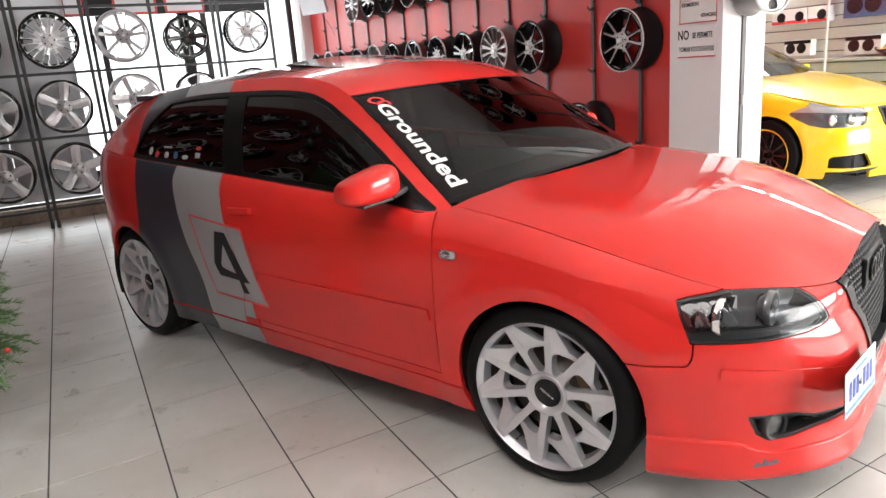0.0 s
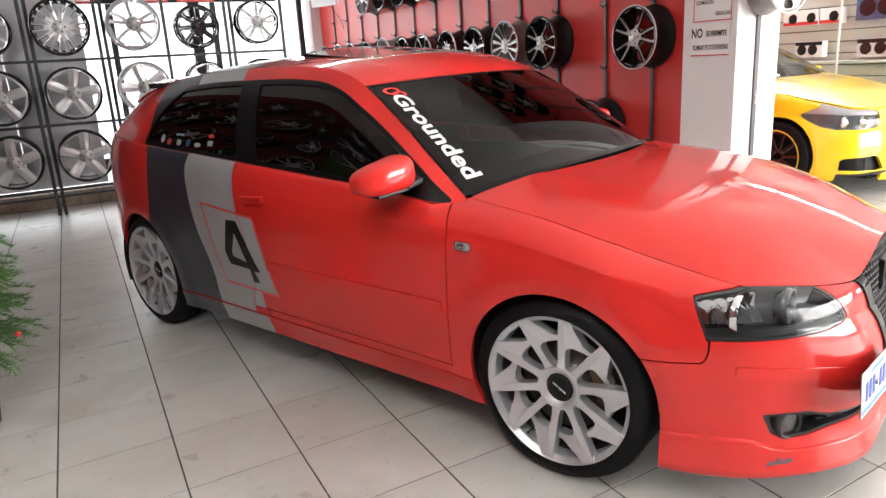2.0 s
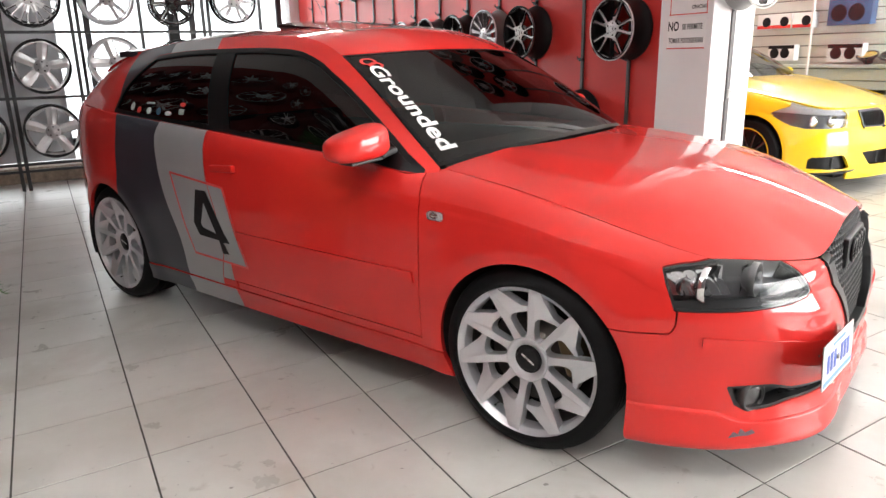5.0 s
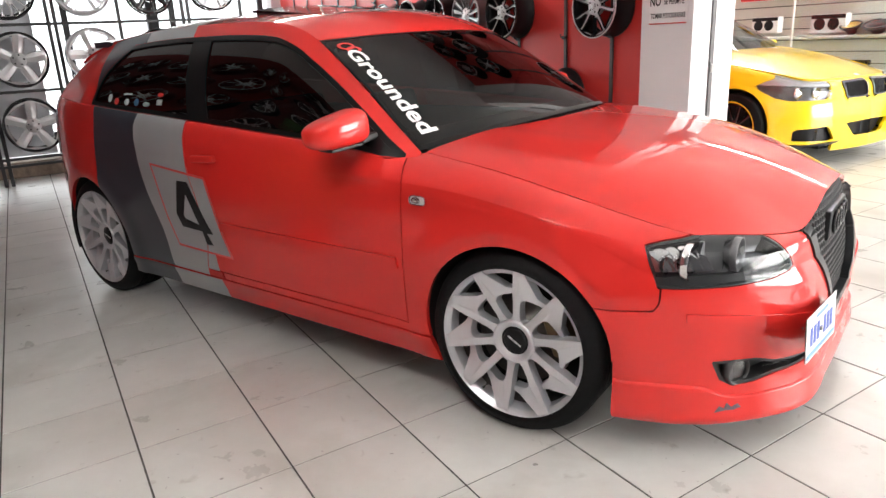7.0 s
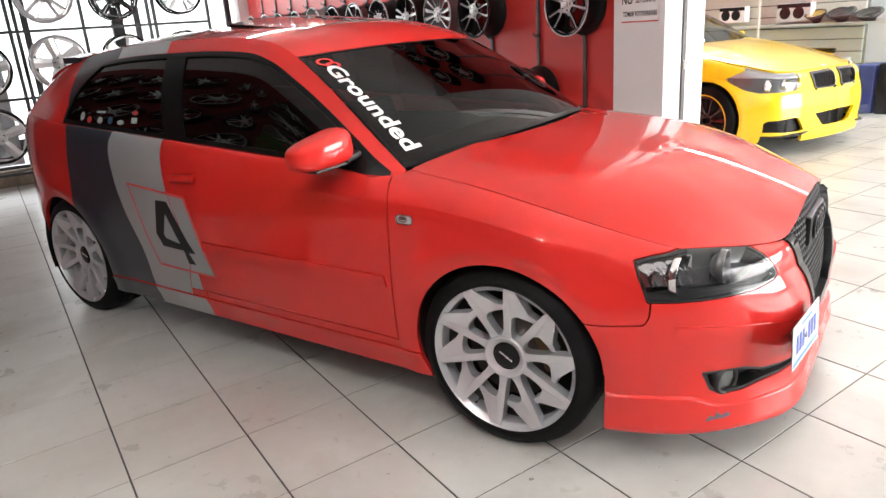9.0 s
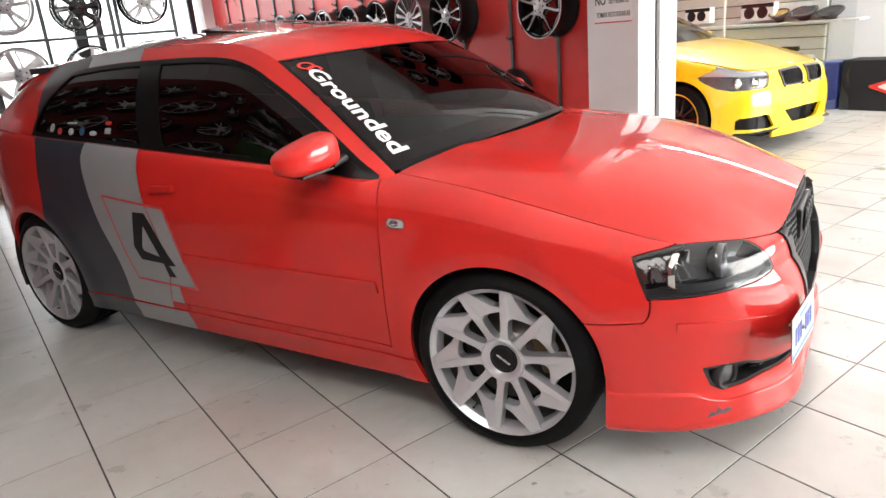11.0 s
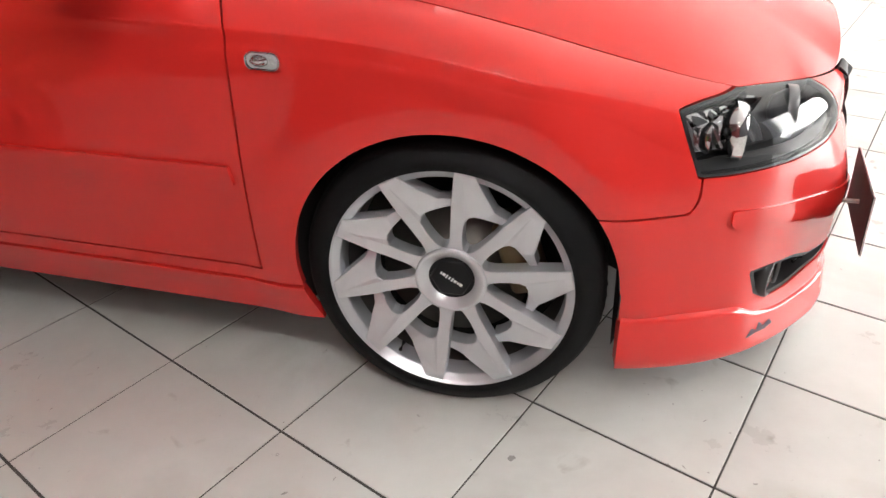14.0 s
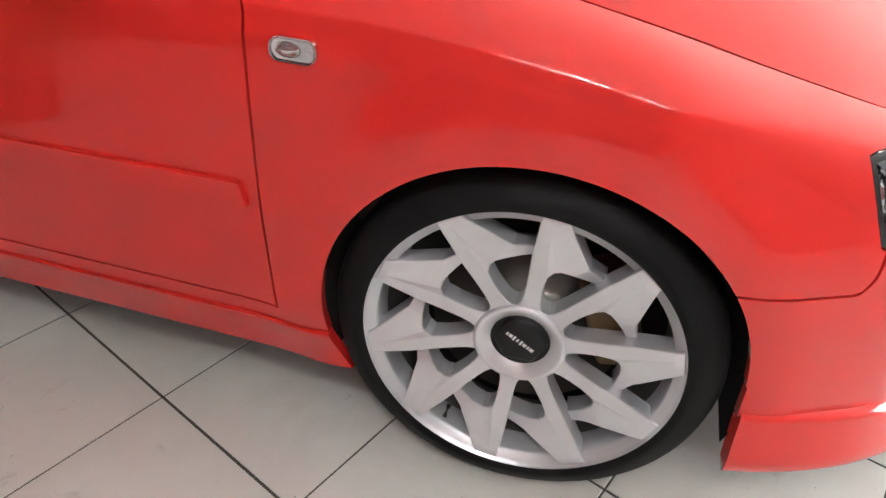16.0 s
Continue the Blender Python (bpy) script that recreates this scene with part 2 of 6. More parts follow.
DISC_STEEL = material("rusty_disc_steel", (0.13, 0.12, 0.11), rough=0.5, metal=0.8, vary=0.2, scale=18)
CALIPER = material("bronze_caliper", (0.11, 0.07, 0.025), rough=0.55, vary=0.2, scale=20)
TINTED = glass("tinted_glass", (0.11, 0.125, 0.125), ior=1.62)
SCREEN_GLASS = glass("windscreen_glass", (0.13, 0.14, 0.14), ior=1.5)
CLEAR = glass("clear_lens", (0.93, 0.95, 0.96))
INTERIOR = material("dark_cabin_plastic", (0.014, 0.014, 0.015), rough=0.7, vary=0.2)
TILE = material("beige_floor_tile", (0.55, 0.545, 0.52), rough=0.30, spec=0.45, vary=0.10, scale=3.2, rough_vary=0.10, island=0.05, bump=0.05, bump_scale=35, dirt=0.75)
GROUT = material("dark_grout", (0.060, 0.055, 0.05), rough=0.9, vary=0.3, scale=9)
WALL_DEEP = material("deep_red_wall_paint", (0.10, 0.010, 0.009), rough=0.5, vary=0.06, scale=1.5)
WALL_RED = material("red_wall_paint", (0.60, 0.036, 0.030), rough=0.45, vary=0.06, scale=1.5, bump=0.08, bump_scale=45)
WALL_WHITE = material("white_wall_paint", (0.76, 0.75, 0.75), rough=0.55, vary=0.04, scale=1.6, bump=0.08, bump_scale=50)
BLACK_STEEL = material("black_painted_steel", (0.018, 0.018, 0.020), rough=0.4, vary=0.2, scale=10)
GREY_STEEL = material("grey_strut", (0.10, 0.095, 0.095), rough=0.45, metal=0.5, vary=0.2, scale=10)
WALL_GREY = material("charcoal_wall_paint", (0.10, 0.10, 0.105), rough=0.6, vary=0.06, scale=1.5)
DAYLIGHT = material("daylight_haze", (1.0, 1.0, 1.0), emit=2.6)
PANEL = material("pale_grey_board", (0.68, 0.69, 0.72), rough=0.18, vary=0.10, scale=1.4)
STONE = material("brown_stone", (0.20, 0.15, 0.11), rough=0.8, vary=0.5, scale=14, bump=0.5, bump_scale=30)
SLAT = material("pale_slat_board", (0.62, 0.64, 0.58), rough=0.45, vary=0.04, scale=3)
SLAT_DARK = material("slat_groove", (0.12, 0.13, 0.11), rough=0.7, vary=0.1)
BOX_BLUE = material("blue_carton", (0.05, 0.10, 0.20), rough=0.4, vary=0.4, scale=14)
LAMP_SILVER = material("lamp_reflector_silver", (0.55, 0.55, 0.56), rough=0.3, metal=0.15, vary=0.1, scale=22)
LAMP_GREY = material("lamp_bowl_grey", (0.16, 0.16, 0.165), rough=0.3, metal=0.4, vary=0.3, scale=14)
RIBBED = material("ribbed_bright_reflector", (0.78, 0.78, 0.79), rough=0.25, metal=0.45, vary=0.25, scale=160, bump=0.4, bump_scale=220)
CEILING = material("pale_ceiling_paint", (0.78, 0.78, 0.77), rough=0.7, vary=0.06, scale=1.2)
SILVER_DULL = material("dull_silver_plastic", (0.62, 0.62, 0.63), rough=0.28, metal=0.5, vary=0.2, scale=25)
GRILLE = material("satin_black_plastic", (0.013, 0.014, 0.015), rough=0.35, spec=0.3, coat=0.2, coat_rough=0.12, vary=0.1)

# ---- the shop: shell ----
PU, PV, U0, V0, SKEW = 0.404, 0.396, 0.472, -0.602, -0.037      # tile pitch, one joint crossing, and the drift of the rows
single("floor", boxed(18.2, 16.0, 0.06, pose(-1.4, 1.9, -0.0325)), GROUT, "dark grouted bed under pale floor tiles", kind="structure", m=ROOM)
WALL_V, TALL = 2.72, 4.3
single("wall_rims", boxed(8.7, 0.2, TALL, pose(-4.96, WALL_V + 0.1, TALL / 2)), WALL_RED, "red painted shop wall hung with alloy rims", kind="structure", m=ROOM)
single("wall_end", boxed(0.30, 0.34, TALL, pose(-9.47, WALL_V, TALL / 2), 0.005), WALL_WHITE, "white wall end beside the window front", kind="structure", m=ROOM)
single("pillar", boxed(0.468, 0.43, TALL, pose(-0.408, 2.5 + 0.215, TALL / 2), 0.006), WALL_WHITE, "white painted square pillar with paper notices", kind="structure", m=ROOM)
single("ceiling", boxed(18.2, 16.0, 0.1, pose(-1.4, 1.9, TALL + 0.05)), CEILING, "pale plastered ceiling", kind="structure", m=ROOM)
single("wall_back", boxed(18.2, 0.2, TALL, pose(-1.4, -3.7, TALL / 2)), WALL_DEEP, "deep red rear wall hung with dark rims", kind="structure", m=ROOM)
single("wall_far", boxed(18.2, 0.2, TALL, pose(-1.4, 9.0, TALL / 2)), WALL_WHITE, "white plastered wall", kind="structure", m=ROOM)
# street front: piers and a lintel round wide openings
for n, (v, w) in enumerate(((-2.0, 8.0), (8.6, 0.8))):
    single("wall_street_%d" % (n + 1), boxed(0.25, w, TALL, pose(7.0, v, TALL / 2)), WALL_GREY, "charcoal wall beside the street front", kind="structure", m=ROOM)
single("lintel", boxed(0.25, 6.2, TALL - 2.95, pose(7.0, 5.1, (TALL + 2.95) / 2)), WALL_GREY, "charcoal lintel over the street front", kind="structure", m=ROOM)
single("backdrop_street", boxed(0.02, 22, 6.0, pose(12.0, 1.5, 2.2)), DAYLIGHT, "bright daylit street beyond the front", kind="structure", m=ROOM)
single("backdrop_window", boxed(0.02, 14, 6.0, pose(-11.2, 0.0, 2.2)), DAYLIGHT, "bright daylit street beyond the window", kind="structure", m=ROOM)
window = single("window_1", joined(boxed(0.08, 9.0, 0.10, pose(-9.5, -1.8, 0.05)), boxed(0.08, 9.0, 0.10, pose(-9.5, -1.8, 3.2)), *[boxed(0.08, 0.09, 3.2, pose(-9.5, v, 1.65)) for v in (-6.0, -4.2, -2.4, -0.7, 0.9, 2.4)]), BLACK_STEEL, "black framed shop window front", kind="structure", m=ROOM)
part("pane", boxed(0.006, 8.6, 3.1, pose(-9.5, -1.8, 1.65)), CLEAR, window).visible_shadow = False

single("wall_window", boxed(0.25, 9.0, TALL - 3.25, pose(-9.5, -1.8, (TALL + 3.25) / 2)), WALL_GREY, "charcoal wall over the window front", kind="structure", m=ROOM)

# fluorescent fittings hung from the ceiling
tube_mat = material("lit_tube", (1.0, 0.985, 0.955), emit=300.0)
body_mat = material("white_enamel", (0.75, 0.75, 0.74), rough=0.4, vary=0.05)
first = thing("ceiling_light", "white twin fluorescent ceiling fitting, lit", "ceiling light", "ceiling lights", ROOM @ pose(-2.6, 7.0, 3.29, 0, 0, 90))
part("body", boxed(0.10, 1.25, 0.045, pose(0, 0, -0.02), 0.008), body_mat, first)
for y in (-0.5, 0.5):
    part("hanger", tube([(0, y, 0), (0, y, TALL - 3.29)], 0.006, 6), BLACK_STEEL, first)
for x in (-0.035, 0.035):
    part("tube", tube([(x, -0.6, -0.06), (x, 0.6, -0.06)], 0.013, 10), tube_mat, first)
for u, v, turn in ((4.6, -2.9, 0), (3.2, -1.7, 90), (-4.6, 1.4, 0), (2.6, -2.2, 90), (0.2, 7.0, 90), (-1.2, 7.0, 90), (1.6, 7.0, 90)):
    copy_thing(first, ROOM @ pose(u, v, 3.29, 0, 0, turn))

# ---- the red hatchback ----
AXLE, HUB_Z, HUB_Y, TYRE_R, RIM_R = 1.292, 0.311, 0.868, 0.312, 0.257
# the widest outline seen from above, as distance along it: x and half width
RING = [(-2.07, 0.0), (-2.05, 0.35), (-1.98, 0.565), (-1.86, 0.712), (-1.65, 0.812), (-1.289, 0.872), (-0.7, 0.882), (0.0, 0.886), (0.6, 0.888), (1.05, 0.889),
        (1.35, 0.884), (1.55, 0.862), (1.70, 0.815), (1.82, 0.750), (1.915, 0.665), (1.990, 0.545), (2.036, 0.405), (2.062, 0.255), (2.074, 0.12), (2.077, 0.0)]
_s = np.r_[0, np.cumsum(np.hypot(np.diff([p[0] for p in RING]), np.diff([p[1] for p in RING])))]
ring_x, ring_y = curve(*zip(_s, [p[0] for p in RING])), curve(*zip(_s, [p[1] for p in RING]))
S_END = _s[-1]


def s_at(x):
    """Distance along the outline at which the front half passes x."""
    lo, hi = 0.0, S_END
    for _ in range(40):
        mid = (lo + hi) / 2
        lo, hi = (mid, hi) if ring_x(mid) < x else (lo, mid)
    return lo


belt_z = lambda x: 0.940 - 0.0617 * x - 0.022 * np.clip((x - 0.45) / 0.4, 0, 1.2) ** 1.5
seam_y = curve((0.885, 0.738), (0.94, 0.746), (1.15, 0.768), (1.39, 0.766), (1.50, 0.748), (1.60, 0.724), (1.72, 0.692), (1.79, 0.668))
seam_z = curve((0.885, 0.884), (0.94, 0.879), (1.15, 0.855), (1.39, 0.806), (1.60, 0.744), (1.72, 0.709), (1.79, 0.692))
nose_x = curve((0.0, 2.042), (0.15, 2.040), (0.30, 2.032), (0.376, 2.014), (0.44, 1.983), (0.50, 1.945), (0.60, 1.862), (0.668, 1.79))
nose_z = curve((0.0, 0.742), (0.15, 0.736), (0.25, 0.708), (0.34, 0.670), (0.376, 0.660), (0.50, 0.670), (0.60, 0.685), (0.668, 0.692))
waist = curve((0.15, 0.062), (0.215, 0.045), (0.26, 0.030), (0.40, 0.012), (0.55, 0.0), (0.70, 0.001), (0.785, 0.004), (0.80, 0.006))
chin = curve((0.12, -0.012), (0.20, -0.006), (0.26, 0.004), (0.36, 0.004), (0.44, 0.0), (0.52, 0.0), (0.60, 0.016), (0.70, 0.06))
shoulder = curve((-2.07, 0.78), (-1.2, 0.80), (0.6, 0.775), (1.2, 0.745), (1.55, 0.68), (1.72, 0.60), (1.95, 0.58), (2.15, 0.57))
flank_line = curve((0.2, 0.822), (0.9, 0.806), (1.2, 0.783), (1.428, 0.742), (1.60, 0.697), (1.75, 0.65))
front_mix = curve((1.45, 0.0), (1.75, 1.0), (2.2, 1.0))
top_mix = curve((0.80, 0.0), (0.90, 1.0), (2.2, 1.0))
nose_push = curve((0.10, 0.040), (0.20, 0.044), (0.30, 0.056), (0.40, 0.059), (0.46, 0.047), (0.52, 0.027), (0.58, 0.010), (0.64, 0.0), (0.9, 0.0))
nose_wide = curve((0.0, 0.25), (0.20, 0.40), (0.32, 0.75), (0.40, 0.88), (0.47, 0.76), (0.56, 0.34), (0.68, 0.0), (1.0, 0.0))
LOW = 0.55                                          # share of the profile below the shoulder


def ring(a, b):
    """The body's flank from tail to nose (right side): a along it, b up it."""
    s = a * S_END
    x, w = ring_x(s), ring_y(s)
    e = 1e-3
    tx, ty = ring_x(s + e) - ring_x(s - e), ring_y(s + e) - ring_y(s - e)
    k = np.hypot(tx, ty) + 1e-12
    nx, ny = -ty / k, tx / k                       # outward, in x and half width
    zs = shoulder(x)
    q, r = np.clip(b / LOW, 0, 1), np.clip((b - LOW) / (1 - LOW), 0, 1)
    z0 = 0.17 + 0.0 * x
    z = z0 + q * (zs - z0)
    f = front_mix(x)
    inset = (1 - f) * waist(z) + f * chin(z)
    for ax in (AXLE, -AXLE):                       # swollen arches
        d = np.hypot(x - ax, z - HUB_Z)
        inset = inset - 0.010 * np.exp(-((d - 0.37) / 0.06) ** 2) * (w > 0.6)
    inset = inset - nose_push(z) * nose_wide(w) * f
    px, py = x - nx * inset, w - ny * inset
    # the top edge: belt, bonnet seam or bonnet lip
    g = top_mix(x)
    rear = curve((-2.07, 0.0), (-1.9, 0.0), (-1.5, 1.0), (3, 1.0))(x)
    bx, by, bz = x - nx * 0.05, w - ny * (0.05 + 0.02 * (1 - rear)), belt_z(x)
    hx, hy, hz = x, seam_y(x), seam_z(x)
    # round the nose the lip follows the outline by angle
    hy = np.where(x < 1.79, hy, 0.668 * (w / float(np.interp(1.79, [p[0] for p in RING], [p[1] for p in RING]))))
    hx = np.where(x < 1.79, hx, nose_x(hy))
    hz = np.where(x < 1.79, hz, nose_z(hy))
    tx3, ty3, tz3 = bx + g * (hx - bx), by + g * (hy - by), bz + g * (hz - bz)
    cx, cy, cz = px - 0.12 * (px - tx3), py - 0.12 * (py - ty3), zs + 0.78 * (tz3 - zs)
    ux = (1 - r) ** 2 * px + 2 * r * (1 - r) * cx + r * r * tx3
    uy = (1 - r) ** 2 * py + 2 * r * (1 - r) * cy + r * r * ty3
    uz = (1 - r) ** 2 * zs + 2 * r * (1 - r) * cz + r * r * tz3
    up = b > LOW
    fx, fy, fz = np.where(up, ux, px), np.where(up, uy, py), np.where(up, uz, z)
    # the soft edge that runs along the flank above the wheel, from the door to the headlamp
    over = fz - flank_line(fx)
    line = np.where(over > 0, np.clip(1 - over / 0.080, 0, 1) ** 1.5, np.clip(1 + over / 0.024, 0, 1) ** 1.3) * np.clip((fx - 0.2) / 0.5, 0, 1) * np.clip((1.70 - fx) / 0.25, 0, 1)
    return np.stack([fx, -(fy + 0.0055 * line), fz], -1)


def bonnet(a, b):
    """a from the windscreen to the nose, b from -1 (right seam) to 1."""
    c = np.abs(b)
    yf = 0.668 * b
    xr, xf = 0.885 + 0.19 * (1 - c ** 2.0), nose_x(np.abs(yf))
    zr = 0.884 + 0.054 * (1 - c ** 4.5)
    calm = 0.728 - 0.036 * c ** 2                     # the nose's edge without its dip beside the grille
    x = xr + a * (xf - xr)
    z = zr + a * (calm - zr) + (nose_z(np.abs(yf)) - calm) * a ** 6
    xs = 0.885 + a * 0.905                            # the seam at this a
    y = seam_y(xs) * b
    z = z + (seam_z(xs) - (0.884 + a * (0.692 - 0.884))) * c ** 3 + (0.044 * (0.5 + a) * (1 - c ** 4.5) + 0.008 * (1 - c ** 3)) * 4 * a * (1 - a)
    crease = np.abs(c - (0.66 - 0.20 * a))
    z = z + 0.005 * np.exp(-(crease / 0.09) ** 2) * np.clip(1.05 - a, 0, 1) ** 1.5
    return np.stack([x, y, z], -1)


edge_z = curve((-1.93, 0.95), (-1.80, 1.09), (-1.62, 1.215), (-1.35, 1.295), (-1.0, 1.342), (-0.5, 1.362), (-0.1, 1.358), (0.10, 1.340), (0.22, 1.308), (0.30, 1.270), (0.885, 0.886))
edge_y = curve((-1.93, 0.57), (-1.62, 0.59), (-1.2, 0.582), (-0.6, 0.588), (0.0, 0.604), (0.20, 0.622), (0.30, 0.632), (0.885, 0.755))


def cabin(a, b):
    """The side of the cabin (right): a from tail to windscreen foot, b from belt to roof edge."""
    x = -1.93 + a * 2.815
    y0, z0 = np.interp(x, (-1.93, -1.65, -1.289, 0.94), (0.600, 0.757, 0.822, 0.836)), belt_z(x)
    w0 = np.interp(x, (0.76, 0.885), (0, 1))
    y0, z0 = y0 + w0 * (0.775 - y0), z0 + w0 * (0.872 - z0)
    y1, z1 = edge_y(x), edge_z(x)
    z1 = np.maximum(z1, z0 + 0.002)
    bow = 0.030 * 4 * b * (1 - b) * np.clip((z1 - z0) / 0.4, 0, 1)
    return np.stack([x, -(y0 + (y1 - y0) * b + bow), z0 + (z1 - z0) * b + 0.35 * bow], -1)


def roof(a, b):
    """a from the windscreen head to the tail, b from -1 (right) to 1."""
    c = np.abs(b)
    x0 = 0.30 + 0.12 * (1 - c ** 2)
    x = x0 + a * (-1.66 - x0)
    ex = 0.30 + a * (-1.62 - 0.30)
    crown = curve((0, 0.020), (0.12, 0.042), (0.35, 0.056), (1, 0.05))(a)
    return np.stack([x, edge_y(ex) * b, edge_z(ex) + crown * (1 - c ** 2.4)], -1)


def screen(a, b):
    """The windscreen: a from its foot to its head."""
    c = np.abs(b)
    x0, y0, z0 = 0.872 + 0.19 * (1 - c ** 2), 0.750 * b, 0.890 + 0.058 * (1 - c ** 2.2)
    x1, y1, z1 = 0.303 + 0.12 * (1 - c ** 2), 0.630 * b, 1.268 + 0.020 * (1 - c ** 2)
    bow = 0.014 * 4 * a * (1 - a)
    return np.stack([x0 + (x1 - x0) * a + bow * 0.5, y0 + (y1 - y0) * a, z0 + (z1 - z0) * a + bow], -1)


def tail(a, b):
    """The hatch and rear bumper: a from the roof's end down."""
    c = np.abs(b)
    zz = 1.27 - a * 1.07
    xx = curve((0.2, -2.03), (0.45, -2.07), (0.70, -2.06), (0.95, -1.96), (1.27, -1.60))(zz) + 0.13 * c ** 3
    ww = curve((0.2, 0.62), (0.6, 0.67), (0.95, 0.64), (1.27, 0.575))(zz)
    return np.stack([xx, ww * b, zz + 0.03 * (1 - c ** 2) * (1 - a)], -1)


def inside(poly, grow=0.0):
    """Signed distance, positive inside a convex polygon given anticlockwise, for two coordinates."""
    pts = np.array(poly, float)
    def f(x, y):
        d = None
        for p, q in zip(pts, np.roll(pts, -1, 0)):
            e = (q - p) / np.linalg.norm(q - p)
            k = e[0] * (y - p[1]) - e[1] * (x - p[0])
            d = k if d is None else np.minimum(d, k)
        return d + grow
    return f


GAP = 0.0022
ARCH_R, ARCH_Z = 0.331, 0.313
X, Y, Z = (lambda p: p[..., 0]), (lambda p: -p[..., 1]), (lambda p: p[..., 2])     # Y: half width on the right side


def outline(pts):
    """Signed distance, positive inside any simple polygon."""
    pts = np.array(pts, float)
    def f(x, y):
        x, y = np.asarray(x, float), np.asarray(y, float)
        d, odd = np.full(x.shape, 1e9), np.zeros(x.shape, bool)
        for (ax, ay), (bx, by) in zip(pts, np.roll(pts, -1, 0)):
            ex, ey = bx - ax, by - ay
            t = np.clip(((x - ax) * ex + (y - ay) * ey) / (ex * ex + ey * ey), 0, 1)
            d = np.minimum(d, np.hypot(x - ax - t * ex, y - ay - t * ey))
            odd ^= ((ay > y) != (by > y)) & (x < (bx - ax) * (y - ay) / (by - ay + 1e-15) + ax)
        return np.where(odd, d, -d)
    return f


def arch(sign, r=ARCH_R):
    return lambda p, u, v: np.hypot(X(p) - sign * (AXLE + 0.004), Z(p) - ARCH_Z) - r


def on_nose(y, z):
    """The point of the front end's skin at a given half width and height."""
    y, z = np.atleast_1d(np.asarray(y, float)), np.atleast_1d(np.asarray(z, float))
    sign, y = np.where(y < 0, -1, 1), np.abs(y)
    a, b = np.full(y.shape, 0.97), np.full(y.shape, 0.4)
    for _ in range(6):
        lo, hi = np.zeros(y.shape), np.ones(y.shape)
        for _ in range(22):
            b = (lo + hi) / 2
            low = ring(a, b)[..., 2] < z
            lo, hi = np.where(low, b, lo), np.where(low, hi, b)
        lo, hi = np.full(y.shape, 0.75), np.ones(y.shape)
        for _ in range(22):
            a = (lo + hi) / 2
            wide = -ring(a, b)[..., 1] > y
            lo, hi = np.where(wide, a, lo), np.where(wide, hi, a)
    p = ring(a, b)
    return np.stack([p[..., 0], -y * sign, z], -1)


def both(name, make, material_, parent, label=""):
    """A part of the right side and its mirror image on the left."""
    ob = part(name, make(), material_, parent, label)
    bm = bmesh.new()
    bm.from_mesh(ob.data)
    return ob, part(name, mirrored(bm), material_, parent, label)


car = thing("hatchback", "red three-door hatchback with grey vinyl stripes, parked on tiles", "car")
door_front = lambda z: 0.886 + 0.010 * (z - 0.65) / 0.35 - 0.048 * np.clip((z - 0.79) / 0.09, 0, 1.2) ** 1.6
door_rear = curve((0.28, -0.320), (0.34, -0.305), (0.47, -0.268), (0.60, -0.290), (0.77, -0.345), (1.0, -0.352))
A_DOOR = (s_at(-0.42) / S_END, s_at(0.93) / S_END)
A_WING = (s_at(0.80) / S_END, s_at(1.85) / S_END)
A_REAR = (s_at(-2.0695) / S_END, s_at(-0.22) / S_END)
A_NOSE = (s_at(1.52) / S_END, 1.0)
A_SIDE = (s_at(-1.10) / S_END, s_at(1.06) / S_END)
DOOR_Z, SKIRT_Z = 0.298, 0.263

# shut lines and openings of the front end
lamp_shape = outline([(0.86, 0.564), (0.86, 0.655), (0.785, 0.669), (0.762, 0.678), (0.735, 0.684), (0.700, 0.688), (0.660, 0.6935), (0.640, 0.74), (0.535, 0.74), (0.508, 0.672), (0.476, 0.597), (0.472, 0.583), (0.485, 0.574), (0.56, 0.564), (0.66, 0.561), (0.76, 0.561), (0.80, 0.563)])
lamp = lambda p: np.minimum(lamp_shape(Y(p), Z(p)), 0.92 * (X(p) - 1.735 + 0.42 * (Z(p) - 0.569))) * (X(p) > 1.4) - 10.0 * (X(p) <= 1.4)
grille_shape = outline([(-0.2, 0.80), (0.25, 0.80), (0.375, 0.70), (0.380, 0.655), (0.372, 0.625), (0.30, 0.50), (0.245, 0.40), (0.225, 0.310), (-0.2, 0.310)])
grille = lambda p: grille_shape(Y(p), Z(p)) * (X(p) > 1.4) - 10.0 * (X(p) <= 1.4)
vent_shape = outline([(0.705, 0.333), (0.60, 0.328), (0.55, 0.312), (0.42, 0.312), (0.25, 0.316), (0.25, 0.286), (0.42, 0.281), (0.54, 0.266), (0.60, 0.250), (0.655, 0.247), (0.685, 0.272)])
vent = lambda p: vent_shape(Y(p), Z(p)) * (X(p) > 1.4) - 10.0 * (X(p) <= 1.4)
wing_end = lambda p: np.minimum(1.744 + 0.12 * (Z(p) > 0.665) - 0.018 * np.clip((0.53 - Z(p)) / 0.04, 0, 1) ** 2 - X(p), Z(p) - 0.493)
lip_top = curve((1.5, 0.280), (1.654, 0.277), (1.80, 0.266), (1.86, 0.256), (1.90, 0.232), (1.95, 0.219), (2.02, 0.221), (2.14, 0.226))

